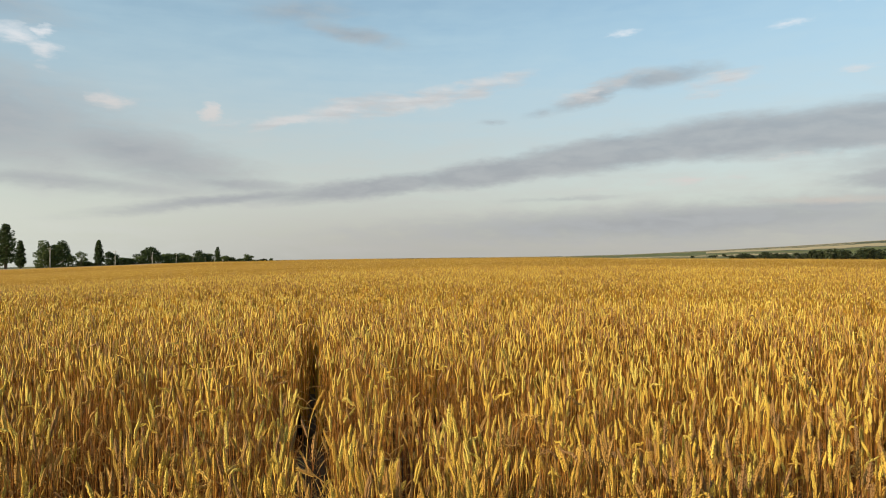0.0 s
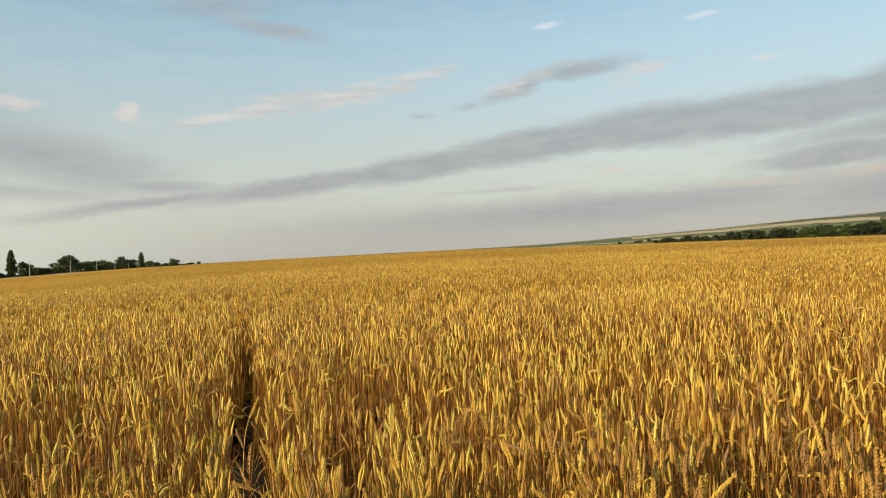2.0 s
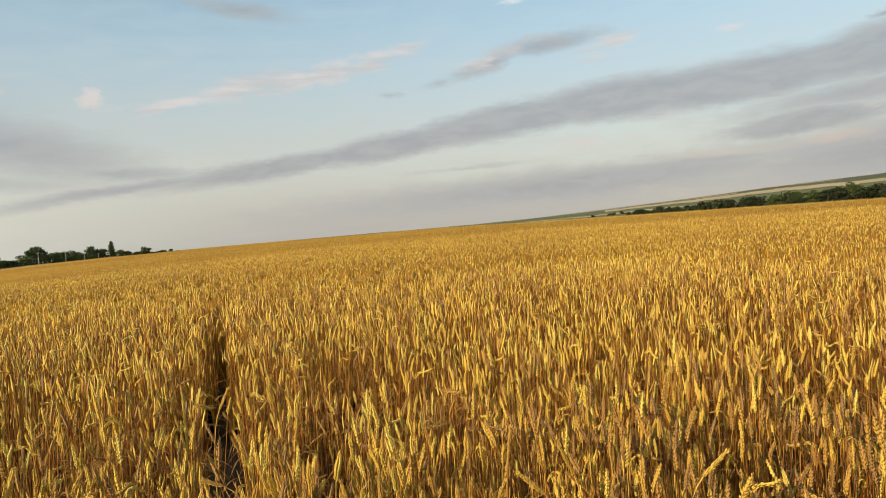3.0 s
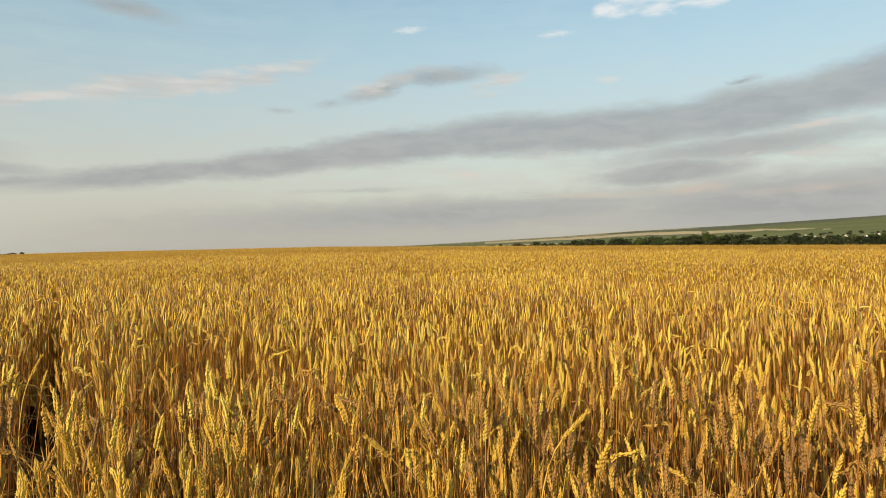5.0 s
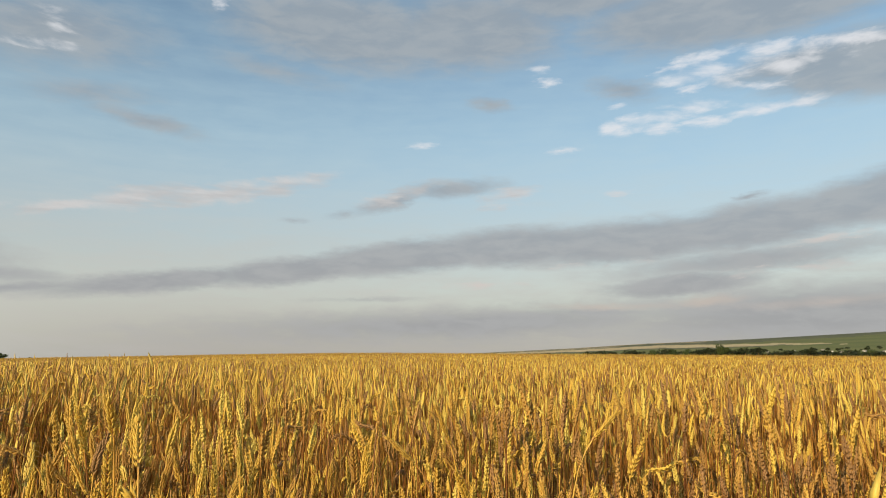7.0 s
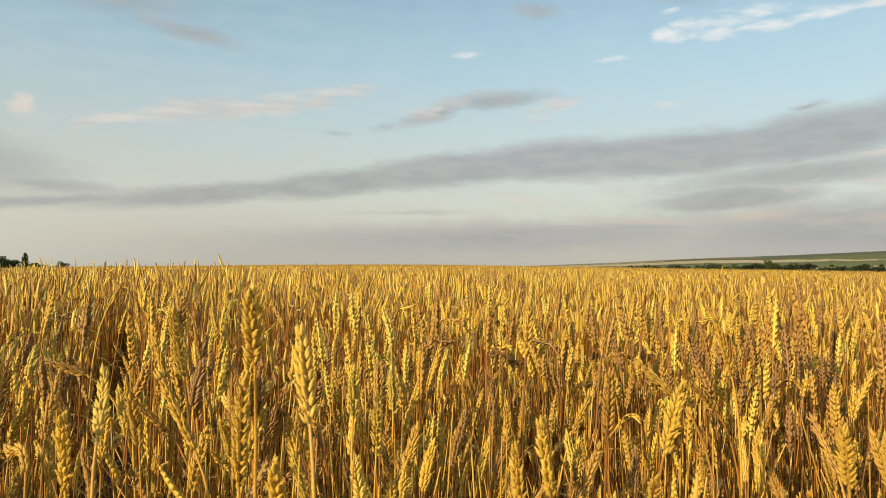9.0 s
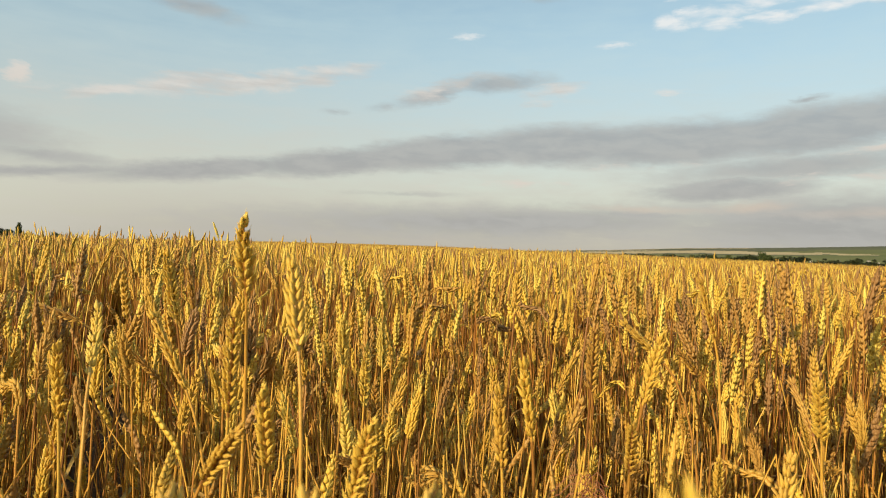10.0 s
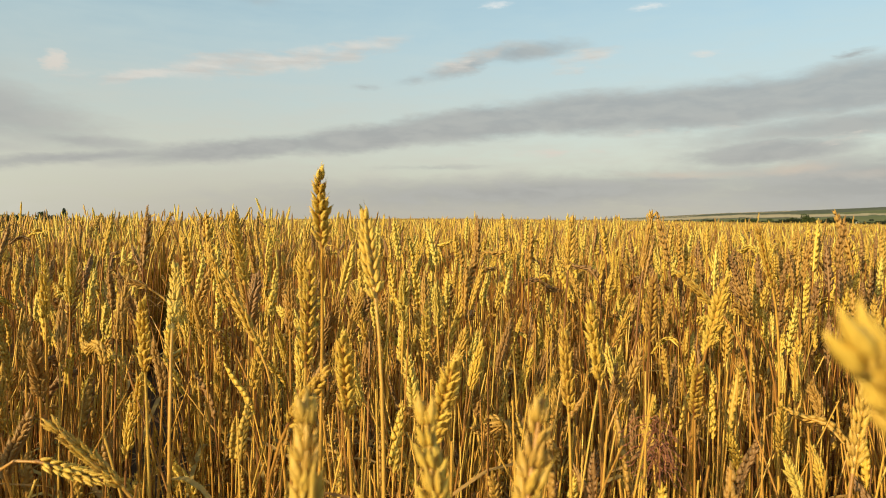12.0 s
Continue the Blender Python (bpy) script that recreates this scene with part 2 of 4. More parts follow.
def ground_material(name, a, b, scale=0.02, fine_scale=0.4, rough=0.95, bump_height=0.3):
    m, k = material(name)
    pos = k.n("ShaderNodeNewGeometry").outputs["Position"]
    big = k.noise(pos, scale, 4.0, 0.6).outputs[0]
    small = k.noise(pos, fine_scale, 5.0, 0.65).outputs[0]
    hue = k.mix(k.ramp(big, 0.3, 0.7), (*a, 1), (*b, 1))
    hue = k.mix(k.ramp(small, 0.3, 0.75, 0.0, 0.45), hue, k.mix(1.0, hue, (0.6, 0.6, 0.6, 1), "MULTIPLY"))
    bump = k.n("ShaderNodeBump", {"Strength": 0.6, "Distance": bump_height, "Height": small})
    skin = k.n("ShaderNodeBsdfPrincipled", {"Base Color": hue, "Roughness": rough, "Specular IOR Level": 0.1, "Normal": bump.outputs[0]})
    k.n("ShaderNodeOutputMaterial", {0: skin.outputs[0]})
    return m


mat_soil = ground_material("dry_soil", (0.085, 0.055, 0.032), (0.125, 0.082, 0.048), 1.5, 30.0, bump_height=0.02)
mat_canopy = ground_material("wheat_thicket", (0.36, 0.185, 0.018), (0.50, 0.275, 0.028), 0.06, 9.0, bump_height=0.04)
mat_meadow = ground_material("green_field", (0.120, 0.140, 0.052), (0.160, 0.172, 0.066), 0.004, 0.05)
mat_scrub = ground_material("grey_green_scrub", (0.11, 0.13, 0.06), (0.18, 0.17, 0.09), 0.008, 0.06)
mat_stubble = ground_material("pale_stubble", (0.42, 0.34, 0.20), (0.50, 0.41, 0.25), 0.006, 0.05)
mat_fallow = ground_material("dark_fallow", (0.085, 0.10, 0.06), (0.13, 0.13, 0.075), 0.005, 0.04)
mat_road = ground_material("dusty_road", (0.40, 0.34, 0.25), (0.46, 0.40, 0.30), 0.05, 1.0)


def leaves_material(name, a, b, c):
    m, k = material(name)
    isle = k.n("ShaderNodeNewGeometry").outputs["Random Per Island"]
    pos = k.n("ShaderNodeNewGeometry").outputs["Position"]
    big = k.noise(pos, 0.5, 3.0).outputs[0]
    hue = k.mix(isle, (*a, 1), (*b, 1))
    hue = k.mix(k.ramp(big, 0.45, 0.75), hue, (*c, 1))
    skin = k.n("ShaderNodeBsdfPrincipled", {"Base Color": hue, "Roughness": 0.6, "Specular IOR Level": 0.25})
    glow = k.n("ShaderNodeBsdfTranslucent", {"Color": hue})
    both = k.n("ShaderNodeMixShader", {0: 0.2, 1: skin.outputs[0], 2: glow.outputs[0]})
    k.n("ShaderNodeOutputMaterial", {0: both.outputs[0]})
    return m


def plain(name, colour, rough=0.7, grain=8.0, metal=0.0):
    m, k = material(name)
    pos = k.n("ShaderNodeTexCoord").outputs["Object"]
    dirt = k.noise(pos, grain, 4.0).outputs[0]
    hue = k.mix(k.ramp(dirt, 0.35, 0.8, 0.0, 0.5), (*colour, 1), (colour[0] * 0.6, colour[1] * 0.58, colour[2] * 0.55, 1))
    skin = k.n("ShaderNodeBsdfPrincipled", {"Base Color": hue, "Roughness": rough, "Metallic": metal})
    k.n("ShaderNodeOutputMaterial", {0: skin.outputs[0]})
    return m


mat_leaves = leaves_material("tree_leaves", (0.028, 0.046, 0.014), (0.054, 0.080, 0.024), (0.040, 0.056, 0.018))
mat_leaves_light = leaves_material("light_tree_leaves", (0.044, 0.070, 0.020), (0.082, 0.108, 0.030), (0.060, 0.078, 0.024))
mat_leaves_far = leaves_material("distant_leaves", (0.020, 0.028, 0.011), (0.034, 0.044, 0.017), (0.026, 0.034, 0.013))
mat_bark = plain("bark", (0.10, 0.08, 0.06), 0.9, 4.0)
mat_concrete = plain("pole_concrete", (0.42, 0.40, 0.37), 0.85, 2.0)
mat_white_wall = plain("whitewashed_wall", (0.52, 0.51, 0.48), 0.85, 0.6)
mat_roof = plain("grey_roof", (0.30, 0.27, 0.25), 0.8, 0.6)
mat_glass = plain("dark_window", (0.05, 0.055, 0.06), 0.2, 1.0)
mat_panicle = straw("reddish_grass", (0.20, 0.055, 0.035), (0.32, 0.10, 0.06), (0.40, 0.16, 0.08), (0.38, 0.18, 0.09), per_object=True)


# ---------------------------------------------------------------- the lie of the land
def table(az, xs, ys):
    return np.interp(az, xs, ys)


def azimuth(x, y):
    return np.degrees(np.arctan2(x, y))


def slope_of(az):
    return np.radians(table(az, [-180, -75, -39, -33, -27, -22, -14, 0, 8, 15, 70, 120, 180], [0, -1.2, -1.2, -1.06, -0.86, -0.66, -0.40, -0.03, 0.12, 0.22, 0.22, 0.0, 0]))


def crest_of(az):
    return table(az, [-180, -60, -33, -22, -14, 0, 8, 15, 70, 110, 180], [300, 235, 240, 290, 160, 88, 62, 43, 43, 120, 300])


def land(x, y):
    """Ground height: a gently domed field, a shallow valley past its crest, and a long far slope."""
    x, y = np.asarray(x, float), np.asarray(y, float)
    r, az = np.hypot(x, y), azimuth(x, y)
    crest, slope = crest_of(az), np.tan(slope_of(az))
    rise, fall = np.maximum(slope, 0), np.minimum(slope, 0)
    past = np.clip(r - crest, 0, 900)
    past = past * past / (past + 12)
    z = (fall * r + rise * np.minimum(r, crest)) * np.clip((r - 3) / 20, 0, 1)
    z = z - past * table(az, [-180, -14, 0, 12, 180], [0.002, 0.003, 0.007, 0.012, 0.012])
    far = np.tan(np.radians(table(az, [-180, -33, -14, 0, 10, 15, 21, 27, 33, 40, 53, 75, 110, 180],
                                  [-0.9, -1.1, -0.62, -0.42, -0.28, -0.12, 0.20, 0.53, 0.94, 1.26, 1.98, 2.1, 0.8, -0.5]))) * 4300 + 1.4
    v = np.clip((r - 600) / 3700, 0, 1)
    z = z * (1 - v) + far * v
    return z + 0.12 * np.sin(x * 0.05 + 1.0) * np.sin(y * 0.043) * np.clip((r - 15) / 60, 0, 1)


def mesh_from(name, verts, faces, mats, face_mats=None, smooth=False, tone=None):
    """A mesh from arrays: faces is a list of (count, corners) arrays of one size each."""
    me = bpy.data.meshes.new(name)
    loops = np.concatenate([f.reshape(-1) for f in faces]).astype(np.int32)
    sizes = np.concatenate([np.full(len(f), f.shape[1], np.int32) for f in faces])
    starts = np.concatenate([[0], np.cumsum(sizes)[:-1]]).astype(np.int32)
    me.vertices.add(len(verts))
    me.vertices.foreach_set("co", np.ascontiguousarray(verts, np.float32).reshape(-1))
    me.loops.add(len(loops))
    me.loops.foreach_set("vertex_index", loops)
    me.polygons.add(len(sizes))
    me.polygons.foreach_set("loop_start", starts)
    if face_mats is not None:
        me.polygons.foreach_set("material_index", np.ascontiguousarray(face_mats, np.int32))
    if smooth:
        me.polygons.foreach_set("use_smooth", np.ones(len(sizes), bool))
    if tone is not None:
        me.attributes.new("tone", "FLOAT", "POINT").data.foreach_set("value", np.ascontiguousarray(tone, np.float32))
    for m in mats:
        me.materials.append(m)
    me.update(calc_edges=True)
    return me


def grid_faces(rows, cols, closed=False):
    i, j = np.meshgrid(np.arange(rows - 1), np.arange(cols if closed else cols - 1), indexing="ij")
    a = i * cols + j
    b = i * cols + (j + 1) % cols
    return np.stack([a, b, b + cols, a + cols], -1).reshape(-1, 4)


# ground: one sheet out to the horizon
azs = np.concatenate([np.arange(-180, -62, 4.0), np.arange(-62, 78, 0.5), np.arange(78, 180, 4.0)])
rs = np.concatenate([[0.02, 2, 5, 10, 20, 35, 50, 70, 90], np.arange(105, 400, 12), np.geomspace(405, 4700, 62)])
A, Rr = np.meshgrid(np.radians(azs), rs)
gx, gy = Rr * np.sin(A), Rr * np.cos(A)
gv = np.stack([gx, gy, land(gx, gy)], -1).reshape(-1, 3)
gf = grid_faces(len(rs), len(azs), True)[:, ::-1]
mid = gv[gf].mean(1)
fr, fa = np.hypot(mid[:, 0], mid[:, 1]), azimuth(mid[:, 0], mid[:, 1])
kind = np.zeros(len(gf), np.int32)
field = fr
fr = fr * (1 + 0.010 * (fa - 34) + 0.03 * np.sin(fa * 0.7) + 0.02 * np.sin(fa * 2.3 + 1))     # parcels lie askew
kind[field > crest_of(fa) * 1.06] = 2
right = fa > 3
kind[right & (fr > 1160)] = 1
kind[right & (fr > 1160) & (fr < 1500) & (fa < 30)] = 2
kind[right & (fr > 1230) & (fr < 1370) & (fa < 27)] = 3
kind[right & (fr > 1700) & (fr < 1900) & (fa < 36 + (fr - 1700) / 20)] = 4
kind[right & (fr > 1900) & (fr < 2650) & (fa < 47 - (fr - 1900) / 70) & (fa > 21)] = 3
kind[right & (fr > 2650) & (fa < 40 + (fr - 2650) / 90)] = 4
kind[right & (fr > 3000) & (fr < 3300) & (fa < 31)] = 3
kind[right & (fr > 3700) & (fr < 4000) & (fa < 38) & (fa > 12)] = 3
kind[right & (fr > 4300) & (fa < 60)] = 4
kind[~right & (field > crest_of(fa) * 1.06) & (field < crest_of(fa) + 90) & (fa < -12) & (fa > -60)] = 3
kind[~right & (fr > 1500)] = 4
ground = new("ground", mesh_from("ground", gv, [gf], [mat_soil, mat_meadow, mat_scrub, mat_stubble, mat_fallow], kind, smooth=True))
tagged(ground, "dry brown field soil running into green and tan farmland", "ground", kind="structure")

# ---------------------------------------------------------------- wheat shapes
rng = np.random.default_rng(7)


def tube(path, radii, sides):
    """Rings of verts along a path, and their quads."""
    path = np.asarray(path, float)
    n = len(path)
    tang = np.gradient(path, axis=0)
    tang /= np.linalg.norm(tang, axis=1)[:, None] + 1e-9
    ref = np.where(np.abs(tang[:, 2:3]) > 0.9, [[1.0, 0, 0]], [[0, 0, 1.0]])
    u = np.cross(tang, ref)
    u /= np.linalg.norm(u, axis=1)[:, None] + 1e-9
    v = np.cross(tang, u)
    ang = np.arange(sides) * 2 * np.pi / sides
    ring = u[:, None] * np.cos(ang)[None, :, None] + v[:, None] * np.sin(ang)[None, :, None]
    verts = (path[:, None] + ring * np.asarray(radii, float)[:, None, None]).reshape(-1, 3)
    return verts, grid_faces(n, sides, True)


class Shape:
    """Verts, quads or triangles (as quads with a doubled corner left out), and a material slot for each face."""

    def __init__(self):
        self.v, self.q, self.t, self.qm, self.tm, self.count = [], [], [], [], [], 0

    def add(self, verts, quads=None, tris=None, slot=0):
        if quads is not None and len(quads):
            self.q.append(np.asarray(quads) + self.count)
            self.qm.append(np.full(len(quads), slot))
        if tris is not None and len(tris):
            self.t.append(np.asarray(tris) + self.count)
            self.tm.append(np.full(len(tris), slot))
        self.v.append(np.asarray(verts, float))
        self.count += len(verts)
        return self

    def arrays(self):
        v = np.concatenate(self.v)
        q = np.concatenate(self.q) if self.q else np.zeros((0, 4), int)
        t = np.concatenate(self.t) if self.t else np.zeros((0, 3), int)
        return v, q, t, np.concatenate(self.qm + [np.zeros(0, int)]), np.concatenate(self.tm + [np.zeros(0, int)])


def grain_verts(length, width, thick, sides=6, rings=3):
    """One husk: a plump pointed body along +z, fuller low down, with a short beak."""
    zs = np.linspace(0.10, 0.84, rings)
    prof = np.array([0.62, 1.0, 0.82, 0.45])[:rings] if rings > 3 else np.array([0.64, 1.0, 0.42])[:rings]
    ang = np.arange(sides) * 2 * np.pi / sides
    verts = [[0, 0, 0]]
    for z, p in zip(zs, prof):
        for a in ang:
            verts.append([math.cos(a) * width / 2 * p, math.sin(a) * thick / 2 * p, z * length])
    verts.append([width * 0.22, 0, length * 1.12])
    tris = [[0, 1 + (i + 1) % sides, 1 + i] for i in range(sides)]
    last = 1 + (rings - 1) * sides
    tris += [[last + i, last + (i + 1) % sides, len(verts) - 1] for i in range(sides)]
    quads = [[1 + k * sides + i, 1 + k * sides + (i + 1) % sides, 1 + (k + 1) * sides + (i + 1) % sides, 1 + (k + 1) * sides + i]
             for k in range(rings - 1) for i in range(sides)]
    return np.array(verts), np.array(quads), np.array(tris)


def turn_y(v, a):
    c, s = math.cos(a), math.sin(a)
    return np.stack([v[:, 0] * c + v[:, 2] * s, v[:, 1], -v[:, 0] * s + v[:, 2] * c], 1)


def turn_x(v, a):
    c, s = math.cos(a), math.sin(a)
    return np.stack([v[:, 0], v[:, 1] * c - v[:, 2] * s, v[:, 1] * s + v[:, 2] * c], 1)


def turn_z(v, a):
    c, s = math.cos(a), math.sin(a)
    return np.stack([v[:, 0] * c - v[:, 1] * s, v[:, 0] * s + v[:, 1] * c, v[:, 2]], 1)


def spikelet_shape(r):
    """Three pointed husks in a fan, each with its own lean, two short glumes at their foot, and thin beards of a few millimetres."""
    s = Shape()
    for off, tilt, size in ((-0.0017, -0.24, 0.94), (0.0017, 0.24, 0.94), (0.0, 0.0, 1.02)):
        v, q, t = grain_verts(0.0120 * size, 0.0047, 0.0042, 6, 3)
        v = turn_x(v, -tilt + r.normal(0, 0.09))
        v = turn_y(v, r.normal(0.0, 0.08))
        v[:, 1] += off
        v[:, 0] += 0.0022 if off == 0 else 0
        v[:, 2] += 0.0012 if off == 0 else 0
        s.add(v, q, t)
    for side in (-1, 1):
        v, q, t = grain_verts(0.0074, 0.0034, 0.0026, 5, 3)
        v = turn_x(v, -side * (0.42 + r.normal(0, 0.08)))
        v[:, 1] += side * 0.0024
        v[:, 0] += 0.0006
        s.add(v, q, t)
        v = np.array([[0, side * 0.0030, 0.0115], [0.0005, side * 0.0030, 0.0115], [0.0014, side * 0.0042, 0.0115 + r.uniform(0.003, 0.007)]])
        s.add(v, tris=[[0, 1, 2]])
    return s


def spikelet_places(length, r, count=20):
    """Where each spikelet of an ear sits: height, side, swing and size."""
    out = []
    for i in range(count):
        f = i / (count - 1)
        size = 0.80 + 0.34 * math.sin(math.pi * min(1, f * 0.86 + 0.12)) - 0.22 * max(0, f - 0.75) / 0.25
        out.append((f * (length - 0.012) + r.normal(0, 0.0006), i % 2, r.normal(0, 0.14), size * r.uniform(0.86, 1.10), 0.44 - 0.16 * f + r.normal(0, 0.09)))
    return out


def place_spikelet(v, place):
    z, side, swing, size, tilt = place
    v = v * size
    v = turn_y(v, tilt)
    v = v + np.array([0.0012, 0, 0])
    v = turn_z(v, swing + (math.pi if side else 0))
    return v + np.array([0, 0, z])


def ear_shape(length, r, fine_husks=True, slot=0, pairs=True):
    """A whole ear along +z from 0."""
    s = Shape()
    kernels = spikelet_shape(r).arrays() if fine_husks else None
    for place in spikelet_places(length, r, 18 if fine_husks else 16):
        if fine_husks:
            v, q, t, _, _ = kernels
            s.add(place_spikelet(v, place), q, t, slot)
        else:
            t = np.array([[0, 2, 1], [0, 3, 2], [0, 1, 3], [4, 1, 2], [4, 2, 3], [4, 3, 1]])
            snug = (*place[:4], place[4] * 0.72)
            for fan in ((-1, 1) if pairs else (0,)):
                wide = 0.0029 if pairs else 0.0042
                v = np.array([[0, 0, 0], [wide, 0.0, 0.0060], [-0.0014, wide, 0.0064], [-0.0014, -wide, 0.0064], [0.0004, 0, 0.0142]])
                v = turn_x(v, -fan * (0.17 + r.normal(0, 0.06))) + np.array([0, fan * 0.0016, r.normal(0, 0.0008)])
                s.add(place_spikelet(v, snug), tris=t, slot=slot)
    if not fine_husks:
        v, q = tube([(0, 0, z) for z in (0.0, length * 0.35, length * 0.75, length)], [0.0026, 0.0042, 0.0036, 0.0006], 4)
        s.add(v, q, slot=slot)
    if fine_husks:
        v, q, t = grain_verts(0.013, 0.0062, 0.005, 6, 3)
        v[:, 2] += length - 0.012
        s.add(v, q, t, slot)
        v, q = tube([(0, 0, z) for z in np.linspace(-0.002, length * 0.96, 4)], [0.0016, 0.0015, 0.0013, 0.0009], 5)
        s.add(v, q, slot=slot)
    return s


def leaf_strip(z, length, width, droop, turn, r, steps=6):
    """A dry blade that leaves the stem at height z, rises a little and hangs, with a rolled midrib."""
    f = np.linspace(0, 1, steps)
    out = length * (f * math.cos(0.9) + 0.25 * f ** 2)
    up = z + length * (0.75 * f - droop * f ** 2)
    half = width * 0.5 * np.sqrt(np.clip(1 - f ** 2.2, 0.0, 1)) * np.clip(0.5 + f * 3, 0, 1)
    curl = r.normal(0, 0.4) * f
    verts = []
    for o, u, h, c in zip(out, up, half, curl):
        verts += [[o, -h * math.cos(c), u - h * math.sin(c)], [o, 0, u - h * 0.35], [o, h * math.cos(c), u + h * math.sin(c)]]
    v = turn_z(np.array(verts), turn)
    return v, grid_faces(steps, 3)


def bend(v, neck, lean, nod, phi):
    """Bends an upright plant: the stem leans more and more, the ear above the neck nods."""
    v = np.array(v, float)
    z = v[:, 2].copy()
    low = np.clip(z, None, neck)
    s = lean * (low / neck) ** 2 * neck
    slope = 2 * lean
    over = np.clip(z - neck, 0, None)
    ang = np.arctan(slope) + nod * np.clip(over / 0.05, 0, 1)
    dx = s + over * np.sin(ang)
    dz = low + over * np.cos(ang) - z
    radial_x = v[:, 0] * math.cos(phi) + v[:, 1] * math.sin(phi)
    keep = np.where(over > 0, 1, 0)
    dz = dz - keep * radial_x * np.sin(ang)
    dx = dx + keep * radial_x * (np.cos(ang) - 1)
    v[:, 0] += math.cos(phi) * dx
    v[:, 1] += math.sin(phi) * dx
    v[:, 2] += dz
    return v


def shape_mesh(name, shape, mats, smooth=True):
    v, q, t, qm, tm = shape.arrays()
    return mesh_from(name, v, [f for f in (q, t) if len(f)], mats, np.concatenate([qm, tm]), smooth)


# ---------------------------------------------------------------- wheat, far and wide: joined, not countable
def crowd(name, label, templates, x, y, height, lean, nod, r, scale=1.0, tone=None, ear_scale=None, stems=None):
    """Many plants in one mesh. A template is a Shape of a plant whose ear starts at z = 1, with the ear in true metres above."""
    n = len(x)
    pick = r.integers(0, len(templates), n)
    allv, faces_q, faces_t, mq, mt, tones = [], [], [], [], [], []
    base = 0
    if tone is None:
        tone = np.clip(r.normal(0.53, 0.32, n), 0, 1)
    gz = land(x, y)
    for k, shape in enumerate(templates):
        v, q, t, qm, tm = shape.arrays()
        ids = np.where(pick == k)[0]
        if not len(ids):
            continue
        m = len(ids)
        yaw, phi = r.uniform(0, 2 * np.pi, m), r.uniform(0, 2 * np.pi, m)
        L, N, Hh = lean[ids], nod[ids], height[ids]
        es = np.broadcast_to(scale, (n,))[ids] if ear_scale is None else ear_scale[ids]
        c, s = np.cos(yaw)[:, None], np.sin(yaw)[:, None]
        stemmy = np.clip(v[:, 2], None, 1.0)[None, :] * Hh[:, None]
        over = np.clip(v[:, 2] - 1.0, 0, None)[None, :] * es[:, None]
        wx = (v[None, :, 0] * c - v[None, :, 1] * s) * es[:, None]
        wy = (v[None, :, 0] * s + v[None, :, 1] * c) * es[:, None]
        cp, sp = np.cos(phi)[:, None], np.sin(phi)[:, None]
        slide = L[:, None] * (stemmy / Hh[:, None]) ** 2 * Hh[:, None]
        ang = np.arctan(2 * L)[:, None] + N[:, None] * np.clip(over / 0.05, 0, 1)
        radial = wx * cp + wy * sp
        keep = (over > 0)
        dx = slide + over * np.sin(ang) + keep * radial * (np.cos(ang) - 1)
        X = x[ids][:, None] + wx + cp * dx
        Y = y[ids][:, None] + wy + sp * dx
        Z = gz[ids][:, None] + stemmy + over * np.cos(ang) - keep * radial * np.sin(ang)
        allv.append(np.stack([X, Y, Z], -1).reshape(-1, 3))
        off = base + np.arange(m)[:, None, None] * len(v)
        if len(q):
            faces_q.append((q[None] + off).reshape(-1, 4)); mq.append(np.tile(qm, m))
        if len(t):
            faces_t.append((t[None] + off).reshape(-1, 3)); mt.append(np.tile(tm, m))
        tones.append(np.repeat(tone[ids], len(v)))
        base += m * len(v)
    faces, fm = [], []
    if faces_q:
        faces.append(np.concatenate(faces_q)); fm += mq
    if faces_t:
        faces.append(np.concatenate(faces_t)); fm += mt
    # stems default to the copy with shade in its colour
    me = mesh_from(name, np.concatenate(allv), faces, [mat_head, stems or mat_stem_shaded, mat_leaf], np.concatenate(fm), False, np.concatenate(tones))
    ob = new(name, me)
    tagged(ob, label, "wheat", kind="stuff")
    return ob


ROW = math.radians(-11.0)                  # heading of the drilled rows
ROW_U = (math.cos(ROW), -math.sin(ROW))    # across the rows


def across(x, y):
    return x * ROW_U[0] + y * ROW_U[1]


def in_gap(x, y):
    """The bare strips between drilled rows that open towards the camera."""
    u = across(x, y)
    wob = 0.012 * np.sin(y * 2.1)
    far = np.hypot(x, y)
    g = (np.abs(u - 0.005 + wob) < np.interp(far, [1.2, 1.9, 2.6, 6, 9], [0.048, 0.045, 0.041, 0.030, 0.014])) & (far > 1.5) & (far < 9)
    for at, half, near_end, far_end in ((0.33, 0.058, 1.25, 2.5), (0.79, 0.055, 1.25, 2.7), (-0.17, 0.035, 1.25, 1.9), (1.36, 0.045, 1.6, 3.2), (-0.86, 0.040, 1.6, 3.0)):
        g |= (np.abs(u - at + wob) < half) & (far > near_end) & (far < far_end)
    return g


CENTRE = np.array([0.02, 0.25])


